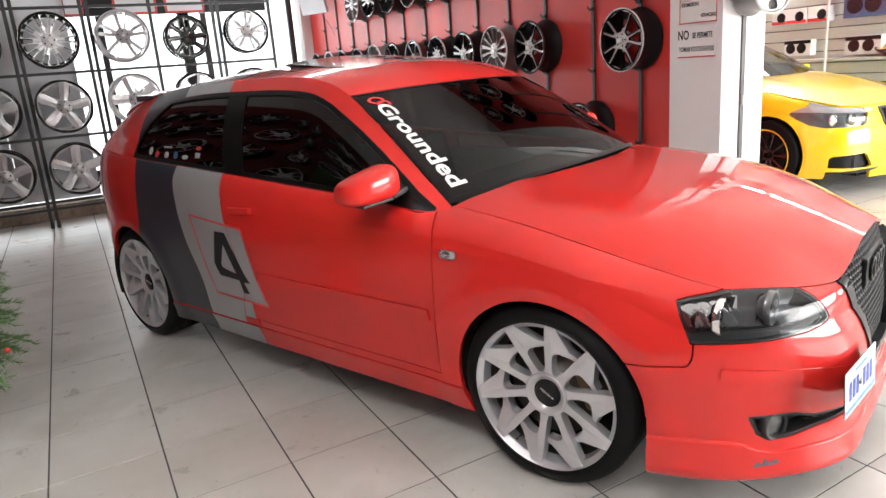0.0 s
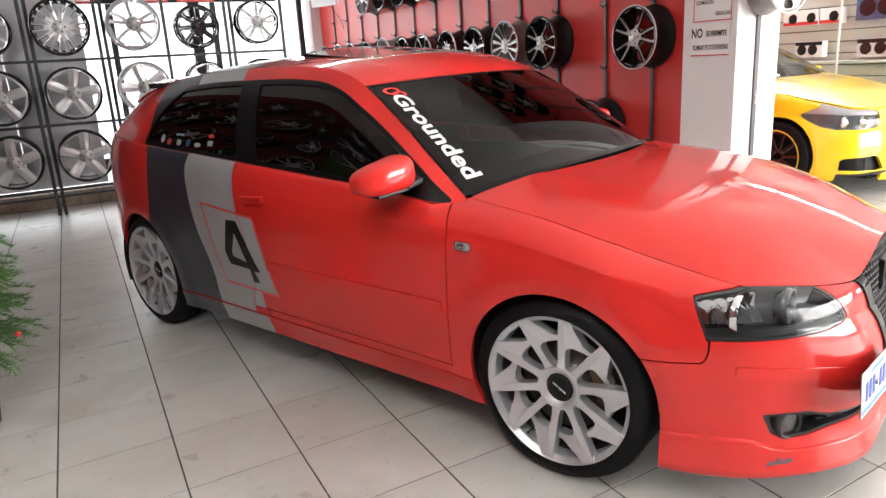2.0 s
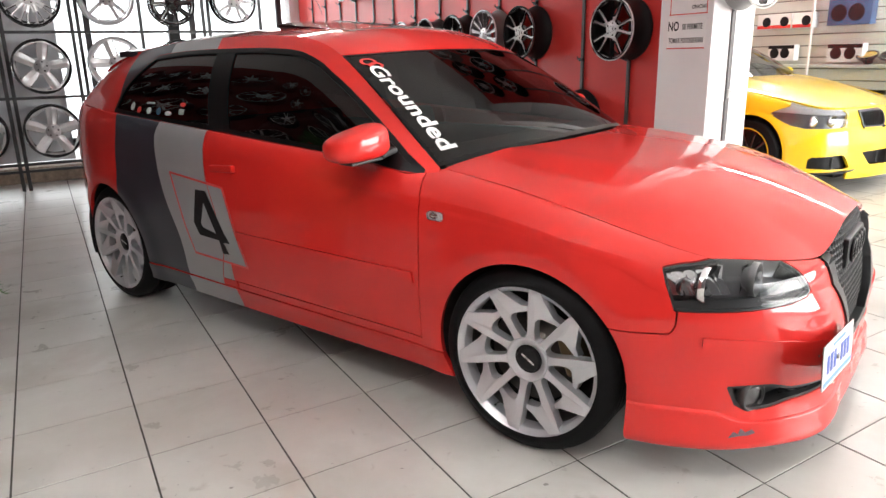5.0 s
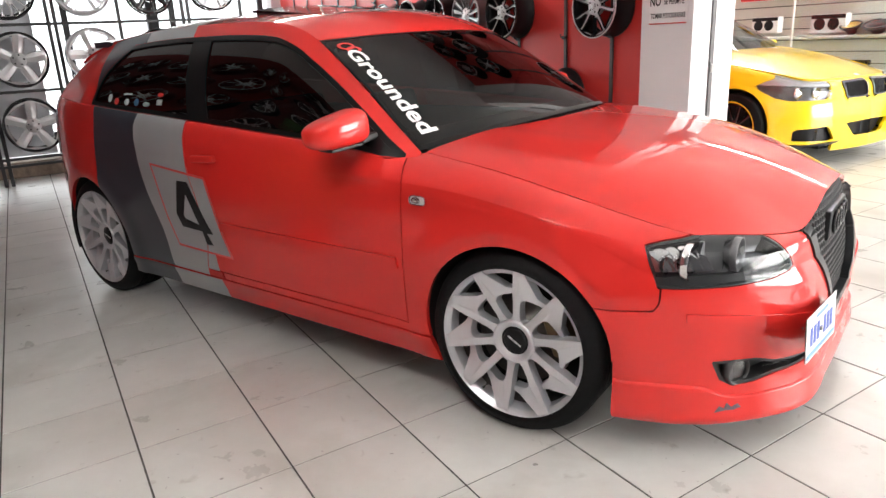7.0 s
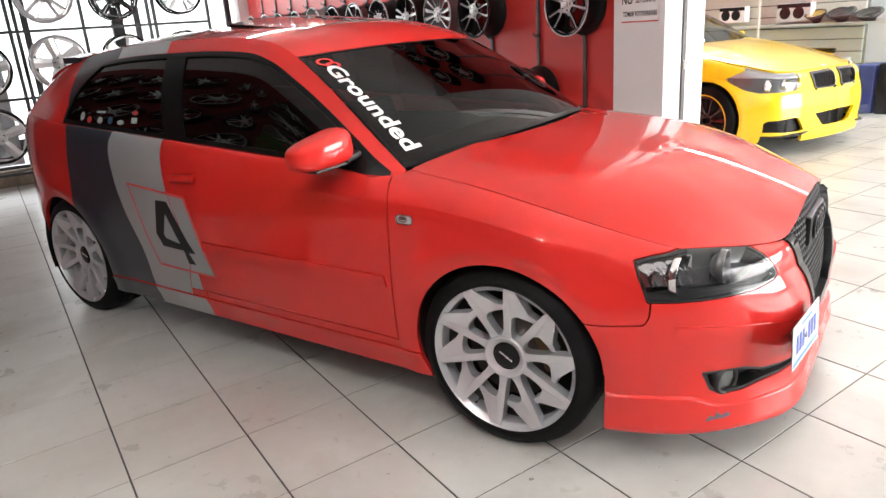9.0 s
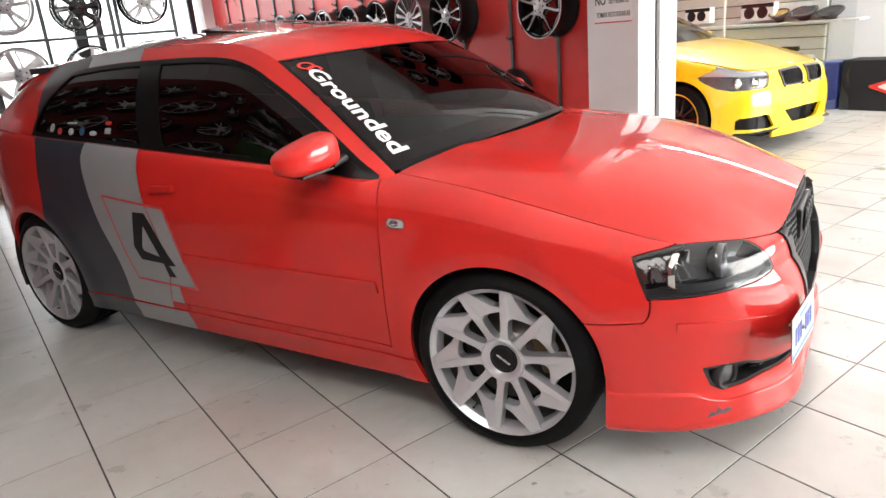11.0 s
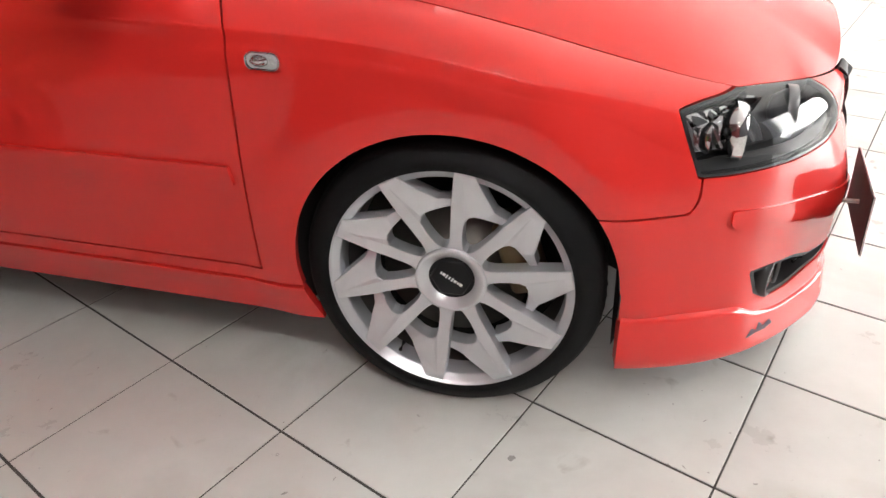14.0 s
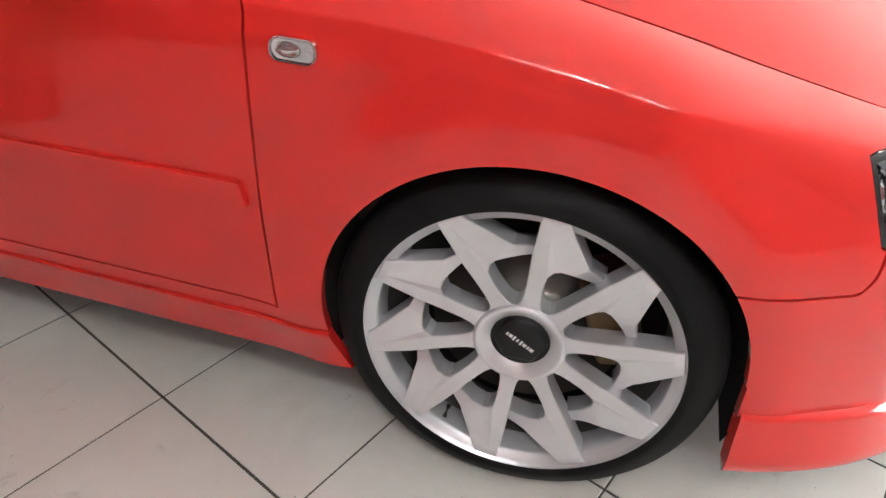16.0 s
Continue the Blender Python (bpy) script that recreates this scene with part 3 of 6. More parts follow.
both("door", lambda: sheet(ring, 100, 56, [lambda p, u, v: door_front(Z(p)) - GAP - X(p), lambda p, u, v: X(p) - door_rear(Z(p)) - GAP,
     lambda p, u, v: Z(p) - DOOR_Z - GAP], u=A_DOOR, thick=0.018), RED, car)
both("rear_quarter", lambda: sheet(ring, 110, 56, [lambda p, u, v: np.where(Z(p) > DOOR_Z - GAP, door_rear(Z(p)) - GAP - X(p), 1.0), arch(-1), lambda p, u, v: Z(p) - SKIRT_Z - GAP], u=A_REAR, thick=0.018), RED, car)
both("sill", lambda: sheet(ring, 60, 50, [lambda p, u, v: DOOR_Z - GAP - Z(p), lambda p, u, v: Z(p) - SKIRT_Z - GAP * 0.5, arch(1), lambda p, u, v: X(p) + 0.21, lambda p, u, v: 0.885 - X(p)], u=A_SIDE, thick=0.012), RED, car)
both("wing", lambda: sheet(ring, 100, 130, [lambda p, u, v: X(p) - door_front(Z(p)) - GAP, arch(1), lambda p, u, v: -lamp(p) - 0.003,
     lambda p, u, v: np.where(X(p) < 1.42, Z(p) - SKIRT_Z - GAP, wing_end(p) - GAP)], u=A_WING, thick=0.018), RED, car)
both("side_skirt", lambda: sheet(ring, 90, 60, [lambda p, u, v: SKIRT_Z - GAP - Z(p), arch(1), arch(-1)], u=A_SIDE, v=(0.0, 0.13), lift=0.006, thick=0.02), RED, car)
both("front_bumper", lambda: sheet(ring, 130, 110, [lambda p, u, v: X(p) - 1.5, arch(1), lambda p, u, v: -lamp(p) - 0.003, lambda p, u, v: -wing_end(p) - GAP,
     lambda p, u, v: -grille(p), lambda p, u, v: -vent(p), lambda p, u, v: Z(p) - lip_top(X(p)) + 0.02, lambda p, u, v: np.where(Z(p) < 0.33, X(p) - 1.630, 1.0)], u=A_NOSE, thick=0.02), RED, car)


def lip(a, b):
    """The add-on lip under the front bumper: b from its foot to its top edge."""
    s = a * S_END
    x, w = ring_x(s), ring_y(s)
    e = 1e-3
    tx, ty = ring_x(s + e) - ring_x(s - e), ring_y(s + e) - ring_y(s - e)
    k = np.hypot(tx, ty) + 1e-12
    nx, ny = -ty / k, tx / k
    z0 = curve((1.4, 0.152), (1.7, 0.146), (1.95, 0.128), (2.14, 0.120))(x)
    z = z0 + b * (lip_top(x) - z0)
    out = curve((0, -0.004), (0.08, 0.006), (0.5, 0.012), (0.88, 0.012), (0.97, 0.008), (1.0, -0.006))(b) + 0.014 * front_mix(x) * (1 - b) - 0.004 + 0.048 * nose_wide(w) * front_mix(x)
    return np.stack([x + nx * out, -(w + ny * out), z], -1)


part("front_lip", joined(sheet(lip, 90, 22, [lambda p, u, v: X(p) - 1.634], u=A_NOSE, thick=0.025), mirrored(sheet(lip, 90, 22, [lambda p, u, v: X(p) - 1.634], u=A_NOSE, thick=0.025))), RED, car, "red glossy add-on lip with a scuffed edge")
part("bonnet", sheet(bonnet, 70, 70, [lambda p, u, v: np.where(X(p) > 1.9, 0.004 - grille_shape(np.abs(Y(p)), Z(p)) * 0, 1.0)], v=(-0.997, 0.997), u=(0.0, 0.996), thick=0.014), RED, car)
part("roof", sheet(roof, 50, 40, v=(-1, 1), thick=0.008, flip=True), RED, car)
windscreen = part("windscreen", sheet(screen, 30, 44, v=(-1, 1), flip=True), SCREEN_GLASS, car, "dark tinted windscreen with white lettering")
part("windscreen_seal", joined(*[sheet(screen, 40, 60, [t], v=(-1, 1), lift=0.0015, flip=True) for t in (
    lambda p, u, v: np.abs(v) - 0.986, lambda p, u, v: np.minimum(u - 0.985, 0.986 - np.abs(v)), lambda p, u, v: np.minimum(0.03 - u, 0.986 - np.abs(v)))]), SEAL, car)
part("cowl", sheet(lambda a, b: np.stack([0.900 + 0.19 * (1 - b ** 2) - 0.06 * (1 - a), 0.74 * b, 0.868 + 0.066 * (1 - np.abs(b) ** 2.2) + 0 * a], -1), 4, 30, v=(-1, 1)), TRIM, car)
# side windows
dlo = lambda p: np.minimum(np.minimum(Z(p) - belt_z(X(p)) - 0.003, np.interp(X(p), (-1.0, 0.1, 0.30, 0.86), (0.052, 0.052, 0.06, 0.030)) * -1 + edge_z(X(p)) - Z(p)), np.minimum((X(p) + 1.192 - 0.16 * np.clip(Z(p) - 1.0, 0, 1) - 4.0 * np.clip(Z(p) - 1.10, 0, 1) ** 2) * 0.9, 0.842 - X(p)))
both("cabin_side", lambda: sheet(cabin, 130, 46, [lambda p, u, v: -dlo(p)], thick=0.012), RED, car)
both("side_window", lambda: sheet(cabin, 100, 34, [lambda p, u, v: dlo(p) - 0.006], lift=-0.006), TINTED, car)
both("window_seal", lambda: joined(sheet(cabin, 140, 70, [lambda p, u, v: dlo(p), lambda p, u, v: 0.019 - dlo(p)], lift=0.001, thick=0.008),
     sheet(cabin, 60, 40, [lambda p, u, v: dlo(p) - 0.012, lambda p, u, v: X(p) + 0.355 + 0.40 * (Z(p) - 0.96), lambda p, u, v: -0.215 - 0.40 * (Z(p) - 0.96) - X(p)], lift=0.0, thick=0.006),
     sheet(cabin, 30, 40, [lambda p, u, v: dlo(p) - 0.012, lambda p, u, v: X(p) - 0.700], u=(0.9, 1.0), lift=0.0, thick=0.006)), SEAL, car)
part("hatch", sheet(tail, 30, 30, v=(-1, 1), flip=True), RED, car)
part("roof_spoiler", sheet(lambda a, b: np.stack([-1.36 - 0.175 * a + 0.05 * np.abs(b) ** 4, (0.592 + 0.004 * a) * b, roof(np.full_like(a, 0.86), b)[..., 2] + 0.004 + 0.012 * a - 0.010 * a * a + 0.016 * np.abs(b) ** 6], -1), 16, 40, v=(-1, 1), thick=0.030, flip=True), DARK_GREY, car, "dark grey wrapped roof spoiler")
part("cabin_tub", joined(boxed(2.6, 1.40, 0.06, pose(-0.4, 0, 0.40)), boxed(0.05, 1.40, 0.45, pose(0.98, 0, 0.62)), boxed(2.0, 0.04, 0.50, pose(-0.4, -0.74, 0.62)), boxed(2.0, 0.04, 0.50, pose(-0.4, 0.74, 0.62))), INTERIOR, car)
part("dashboard", sheet(lambda a, b: np.stack([0.98 - 0.46 * a + 0.10 * (1 - b ** 2) * (1 - a), 0.72 * b, 0.868 + 0.05 * np.sin(a * 2.2) - 0.30 * np.clip(a - 0.75, 0, 1)], -1), 20, 16, v=(-1, 1), flip=True), INTERIOR, car)


def seat_shape(x, y):
    bm = boxed(0.46, 0.48, 0.16, pose(x, y, 0.50, 0, -8, 0), 0.05, 3)
    box(bm, 0.13, 0.46, 0.50, pose(x - 0.27, y, 0.74, 0, -16, 0), 0.05, 3)
    return bm


for y in (-0.37, 0.37):
    part("seat", seat_shape(0.05, y), INTERIOR, car)
part("rear_bench", boxed(0.16, 1.2, 0.55, pose(-0.98, 0, 0.68, 0, -18, 0), 0.05, 3), INTERIOR, car)

# wheel housings and underside
for sx in (1, -1):
    for sy in (1, -1):
        housing = spun([(0.0, -0.36), (0.30, -0.36), (0.345, -0.32), (0.348, -0.02)], 48, pose(sx * AXLE, sy * 0.855, ARCH_Z, -90 * sy, 0, 0))
        bmesh.ops.bisect_plane(housing, geom=housing.verts[:] + housing.edges[:] + housing.faces[:], plane_co=(0, 0, 0.20), plane_no=(0, 0, 1), clear_inner=True)
        part("wheel_housing", housing, UNDER, car)
part("underbody", joined(boxed(1.80, 1.46, 0.05, pose(0, 0, 0.215)), boxed(0.36, 0.95, 0.04, pose(1.78, 0, 0.20)), boxed(0.34, 1.2, 0.05, pose(-1.83, 0, 0.24)),
     boxed(3.6, 0.92, 0.30, pose(0, 0, 0.42))), UNDER, car)
# added black sheet in place of the shade behind grille and vents
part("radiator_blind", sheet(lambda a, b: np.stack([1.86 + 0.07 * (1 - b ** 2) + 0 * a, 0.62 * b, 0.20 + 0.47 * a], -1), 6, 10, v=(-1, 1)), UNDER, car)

# headlamps
for side in (-1, 1):
    fix = (lambda b: b) if side < 0 else mirrored
    lens = part("headlamp", fix(sheet(ring, 70, 80, [lambda p, u, v: lamp(p) - 0.001], u=A_NOSE, lift=0.001)), CLEAR, car, "clear headlamp with black inner mask")
    lens.visible_shadow = False
    part("bowl", fix(sheet(ring, 70, 80, [lambda p, u, v: lamp(p) - 0.002], u=A_NOSE, lift=-0.060)), LAMP_GREY, lens)
    part("surround", fix(sheet(ring, 110, 120, [lambda p, u, v: lamp(p) + 0.001, lambda p, u, v: 0.0045 - lamp(p)], u=A_NOSE, lift=-0.002, thick=0.010)), TRIM, lens, "thin black lamp seal")
    part("inner_wall", fix(sheet(ring, 110, 120, [lambda p, u, v: lamp(p) - 0.004, lambda p, u, v: 0.0062 - lamp(p)], u=A_NOSE, lift=-0.012, thick=0.05)), TRIM, lens)
    ribs = lambda a, b: ring(a, b) - np.stack([0.044 + 0.0025 * np.sin(ring(a, b)[..., 1] * 300) + 0.10 * (ring(a, b)[..., 2] - 0.63), 0 * a, 0 * a], -1)
    part("fluted_reflector", fix(sheet(ribs, 140, 60, [lambda p, u, v: lamp_shape(Y(p), Z(p)) - 0.012, lambda p, u, v: Y(p) - 0.675, lambda p, u, v: Z(p) - 0.600], u=(s_at(1.60) / S_END, s_at(1.95) / S_END), thick=0.006)), CHROME, lens, "bright fluted reflector")
    part("mask", fix(sheet(ring, 80, 90, [lambda p, u, v: lamp(p) - 0.004, lambda p, u, v: 0.590 + 0.035 * np.clip((0.64 - Y(p)) / 0.1, 0, 1) ** 2 - Z(p)], u=A_NOSE, lift=-0.020, thick=0.03)), TRIM, lens)
    for n, (y, z, r, back) in enumerate(((0.715, 0.626, 0.050, 0.045), (0.600, 0.632, 0.046, 0.05))):
        c = on_nose(y, z)[0]
        m = Matrix.Translation((c[0] - back, side * y, z)) @ pose(0, 0, 0, 0, 90, 0) @ Matrix.Diagonal((1, 1, 1, 1))
        part("reflector", spun([(0.0, -0.03), (0.6 * r, -0.022), (0.9 * r, 0.0), (r, 0.018), (r + 0.004, 0.018), (r + 0.004, 0.0)], 28, m), CHROME if n == 0 else LAMP_GREY, lens)
        part("bulb_lens", spun([(0.5 * r, -0.015), (0.35 * r, 0.006), (0.0, 0.012)], 20, m), CLEAR, lens)
    for y in (0.665, 0.555):
        c = on_nose(y, 0.655)[0]
        part("divider", boxed(0.014, 0.005, 0.070, pose(c[0] - 0.05, side * y, 0.642, 0, 0, 0), 0.002), LAMP_SILVER, lens)
    c = on_nose(0.765, 0.61)[0]
    part("indicator", spun([(0.0, 0.0), (0.022, 0.004), (0.03, 0.02)], 20, Matrix.Translation((c[0] - 0.04, side * 0.752, 0.622)) @ pose(0, 0, 0, 0, 90, 0)), CHROME, lens)

# grille: frame, honeycomb and emblem blank
grille_part = part("grille", joined(sheet(ring, 90, 120, [lambda p, u, v: grille(p) - 0.002, lambda p, u, v: 0.036 - grille(p)], u=(s_at(1.9) / S_END, 1.0), lift=0.006, thick=0.03),
    mirrored(sheet(ring, 90, 120, [lambda p, u, v: grille(p) - 0.002, lambda p, u, v: 0.036 - grille(p)], u=(s_at(1.9) / S_END, 1.0), lift=0.006, thick=0.03))), GRILLE, car, "satin black grille frame with honeycomb mesh")


def honeycomb(cell=0.0250, wall=0.0036, depth=0.014):
    rows, cols = int(0.46 / (cell * 0.866)) + 1, int(0.8 / cell) + 1
    cy, cz = [], []
    for j in range(rows):
        for i in range(cols):
            y, z = (i - cols / 2 + 0.5 * (j % 2)) * cell, 0.31 + j * cell * 0.866
            if grille_shape(abs(y), z) > 0.030 and z < nose_z(abs(y)) - 0.012:
                cy.append(y), cz.append(z)
    cy, cz = np.array(cy), np.array(cz)
    ang = np.radians(30 + 60 * np.arange(6))
    r = cell / math.sqrt(3)
    bm = bmesh.new()
    layers = []
    for rad, back in ((r, 0.022), (r - wall, 0.020), (r - wall, 0.020 + depth)):
        yy, zz = cy[:, None] + rad * np.cos(ang), np.minimum(cz[:, None] + rad * np.sin(ang), nose_z(np.abs(cy[:, None] + rad * np.cos(ang))) - 0.006)
        p = on_nose(yy.ravel(), zz.ravel())
        p[:, 0] -= back
        layers.append([[bm.verts.new(q) for q in row] for row in p.reshape(len(cy), 6, 3)])
    for a, b in zip(layers, layers[1:]):
        for ra, rb in zip(a, b):
            for k in range(6):
                bm.faces.new((ra[k], ra[(k + 1) % 6], rb[(k + 1) % 6], rb[k]))
    return bm


part("honeycomb_mesh", honeycomb(), TRIM, grille_part)
emb = on_nose(0.0, 0.61)[0]
bm = bmesh.new()
for k in range(4):
    ringlet = spun([(0.036 + 0.0055 * math.cos(q), 0.0055 * math.sin(q)) for q in np.linspace(0, 2 * math.pi, 7)[:-1]], 28, Matrix.Translation((emb[0] - 0.006, -0.081 + 0.054 * k, 0.625)) @ pose(0, 0, 0, 0, 90, 0), True)
    bm = joined(bm, ringlet)
part("emblem", bm, VINYL_BLACK, grille_part, "blacked-out emblem of plain rings")
part("emblem_plate", boxed(0.03, 0.30, 0.10, pose(emb[0] - 0.026, 0, 0.622), 0.012), VINYL_BLACK, grille_part)

# lower intakes and fog lamps
for side in (-1, 1):
    fix = (lambda b: b) if side < 0 else mirrored
    intake = part("fog_surround", fix(joined(sheet(ring, 100, 140, [lambda p, u, v: vent(p) - 0.000, lambda p, u, v: 0.010 - vent(p)], u=A_NOSE, lift=-0.004, thick=0.05),
        sheet(ring, 60, 100, [lambda p, u, v: vent(p)], u=A_NOSE, lift=-0.055))), TRIM, car)
    c = on_nose(0.632, 0.288)[0]
    m = Matrix.Translation((c[0] - 0.012, side * 0.632, 0.288)) @ pose(0, 0, 0, 0, 90, 25 * side)
    part("bezel", spun([(0.036, 0.0), (0.040, 0.006), (0.046, 0.004), (0.050, -0.02), (0.040, -0.03)], 28, m), TRIM, intake)
    part("fog_lens", spun([(0.037, -0.001), (0.02, 0.003), (0.0, 0.004)], 24, m), CLEAR, intake).visible_shadow = False
    part("fog_reflector", spun([(0.0, -0.035), (0.02, -0.03), (0.036, -0.006)], 24, m), GREY_STEEL, intake)
    bm = bmesh.new()
    for z in (0.288, 0.303):
        ys = np.linspace(0.56, 0.31, 10)
        pts = on_nose(ys, 0 * ys + z) - (0.02, 0, 0)
        bm = joined(bm, tube([(p[0], side * abs(p[1]), p[2]) for p in pts], 0.0035, 6))
    part("intake_slat", bm, GLOSS_BLACK, intake)
# raised strip round the bumper
strip_shape = lambda p: np.minimum(np.minimum(0.487 - 0.160 * np.clip(0.757 - Y(p), 0, 0.5) - Z(p), Z(p) - 0.446 + 0.165 * np.clip(0.757 - Y(p), 0, 0.5)), 0.757 - 0.012 * np.clip((0.46 - Z(p)) / 0.02, 0, 1) - Y(p))
both("bumper_strip", lambda: sheet(ring, 100, 110, [lambda p, u, v: strip_shape(p), lambda p, u, v: -grille(p) - 0.004, lambda p, u, v: X(p) - 1.6], u=A_NOSE, lift=0.004, thick=0.005), RED, car)

# flank details
def pill(sx, sy, sz, m, radius):
    """A flat block with its four upright corners rounded in the plane of its face."""
    bm = boxed(sx, sy, sz)
    edges = [e for e in bm.edges if abs(e.verts[0].co.y - e.verts[1].co.y) > 0.5 * sy and abs(e.verts[0].co.x - e.verts[1].co.x) < 1e-5]
    bmesh.ops.bevel(bm, geom=edges, offset=radius, segments=5, affect="EDGES", profile=0.5)
    bm.transform(m)
    return bm


both("rub_strip", lambda: sheet(ring, 100, 120, [lambda p, u, v: 0.543 - Z(p), lambda p, u, v: Z(p) - 0.505, lambda p, u, v: 0.862 - X(p) - 0.2 * (Z(p) - 0.505), lambda p, u, v: X(p) + 0.145], u=A_DOOR, v=(0.2, 0.45), lift=0.009, thick=0.012), RED, car)
for side in (-1, 1):
    handle = part("door_handle", boxed(0.160, 0.022, 0.032, pose(-0.200, side * 0.889, 0.815, 0, -3, 0), 0.009, 3), RED, car)
    part("handle_cup", spun([(0.0, -0.004), (0.030, -0.002), (0.042, 0.0015)], 24, pose(-0.205, side * 0.879, 0.792, -90 * side, 0, 0) @ Matrix.Diagonal((1.5, 1.0, 1, 1))), RED, handle)
    lamp_s = part("side_indicator", pill(0.066, 0.010, 0.032, pose(0.966, side * 0.8880, 0.756, 0, 2, 0), 0.0135), CHROME, car, "small clear side indicator")
    part("reflector", pill(0.060, 0.006, 0.026, pose(0.966, side * 0.8915, 0.756, 0, 2, 0), 0.011), RIBBED, lamp_s)
    part("lens", pill(0.064, 0.006, 0.030, pose(0.966, side * 0.8960, 0.756, 0, 2, 0), 0.012), CLEAR, lamp_s).visible_shadow = False
    part("bulb", spun([(0.0, 0.006), (0.004, 0.005), (0.0075, 0.003), (0.0095, 0.0), (0.011, 0.001)], 20, pose(0.960, side * 0.8945, 0.757, -90 * side, 0, 0) @ Matrix.Diagonal((1.7, 1, 1, 1))), CHROME, lamp_s)


def mirror_shell(side):
    bm = bmesh.new()
    bmesh.ops.create_uvsphere(bm, u_segments=36, v_segments=22, radius=1.0)
    for v in bm.verts:
        x, y, z = v.co
        f = lambda t, k: math.copysign(abs(t) ** k, t)
        x, y, z = f(x, 0.72), f(y, 0.60), f(z, 0.58)
        out = (1 - y) / 2                          # 0 at the foot, 1 at the outer end
        v.co = (x * (0.075 - 0.018 * out) + 0.02 * (1 - y * y), y * 0.122, z * (0.074 - 0.034 * out ** 1.4) if z > 0 else z * 0.052)
    bmesh.ops.bisect_plane(bm, geom=bm.verts[:] + bm.edges[:] + bm.faces[:], plane_co=(-0.045, 0, 0), plane_no=(1, 0, 0), clear_inner=True)
    for f_ in bm.faces:
        f_.smooth = True
    bm.transform(pose(0.655, -0.932, 0.973, 4, 0, -8))
    return bm if side < 0 else mirrored(bm)


for side in (-1, 1):
    mirror = part("door_mirror", mirror_shell(side), RED, car, "red door mirror on a black foot" if side < 0 else "red door mirror folded against the door")
    fix = (lambda b: b) if side < 0 else mirrored
    if side > 0:
        mirror.matrix_local = Matrix.Translation((0.50, 0.86, 0)) @ pose(0, 0, 0, 0, 0, 62) @ Matrix.Translation((-0.60, -0.84, 0))
    part("foot", fix(joined(boxed(0.040, 0.08, 0.022, pose(0.700, -0.825, 0.938, 10, 0, 0), 0.008), boxed(0.075, 0.135, 0.010, pose(0.668, -0.920, 0.9180, 4, 0, -8), 0.004))), TRIM, mirror)
    part("mirror_glass", fix(boxed(0.004, 0.140, 0.062, pose(0.618, -0.932, 0.975, 4, 0, -8), 0.001)), CHROME, mirror)

# raised glass sunroof
sun_z = lambda a: 1.372 + 0.046 * a + 0.006 * a * (1 - a)
sun = part("sunroof", sheet(lambda a, b: np.stack([0.15 - 0.480 * a - 0.02 * b * b, 0.415 * b, sun_z(a) + 0.024 * (1 - b * b)], -1), 16, 20, v=(-1, 1), thick=0.012, flip=True), GLOSS_BLACK, car, "tilted black glass sunroof panel")
part("sunroof_skirt", joined(*[sheet(lambda a, b, y=y: np.stack([0.135 - 0.465 * a, y + 0 * a, 1.335 + (sun_z(a) - 1.345) * b], -1), 14, 2) for y in (-0.408, 0.408)],
     sheet(lambda a, b: np.stack([-0.330 + 0 * a, 0.40 * (2 * a - 1), 1.36 + 0.052 * b], -1), 8, 2)), GREY_STEEL, sun)

# vinyl stripes, drawn on the skin
red_dark = lambda x, z: x + 1.125 + 0.10 * np.clip((z - 0.8), -0.3, 0.2)
edge_dl = curve((0.15, -0.600), (0.28, -0.608), (0.40, -0.612), (0.49, -0.630), (0.634, -0.699), (0.80, -0.744), (0.92, -0.758), (0.99, -0.744), (1.30, -0.90), (1.45, -0.97))
edge_lr = curve((0.15, -0.215), (0.33, -0.233), (0.372, -0.234), (0.50, -0.262), (0.76, -0.340), (0.88, -0.358), (0.96, -0.362), (1.30, -0.50), (1.45, -0.56))
edge_rd = curve((0.15, -1.20), (0.67, -1.134), (0.80, -1.133), (0.935, -1.12), (1.05, -1.16), (1.23, -1.236), (1.45, -1.32))
in_dark = lambda p: np.minimum(edge_dl(Z(p)) - X(p), X(p) - edge_rd(Z(p)))
in_light = lambda p: np.minimum(edge_lr(Z(p)) - X(p), X(p) - edge_dl(Z(p)))
panels = ((ring, A_REAR, 0.55, [lambda p, u, v: door_rear(Z(p)) - GAP - X(p), arch(-1, ARCH_R + 0.001), lambda p, u, v: Z(p) - SKIRT_Z - GAP]),
          (ring, A_DOOR, 0.55, [lambda p, u, v: X(p) - door_rear(Z(p)) - GAP, lambda p, u, v: Z(p) - DOOR_Z - GAP]),
          (ring, A_SIDE, 0.55, [lambda p, u, v: DOOR_Z - GAP - Z(p), lambda p, u, v: Z(p) - SKIRT_Z - GAP, lambda p, u, v: X(p) + 0.21]))


def wrap(cover, side):
    sheets = [sheet(S, 90, 90, tr + [lambda p, u, v: cover(p)], u=a, lift=0.0012) for S, a, _, tr in panels]
    sheets.append(sheet(ring, 80, 50, [lambda p, u, v: SKIRT_Z - GAP - Z(p), arch(-1, ARCH_R + 0.001), lambda p, u, v: cover(p)], u=A_SIDE, v=(0.0, 0.13), lift=0.0072))
    sheets.append(sheet(cabin, 130, 60, [lambda p, u, v: -dlo(p) - 0.001, lambda p, u, v: cover(p)], v=(0.0, 1.0), lift=0.0012))
    return [k if side < 0 else mirrored(k) for s in sheets if len(s.verts) for k in islands(s)]


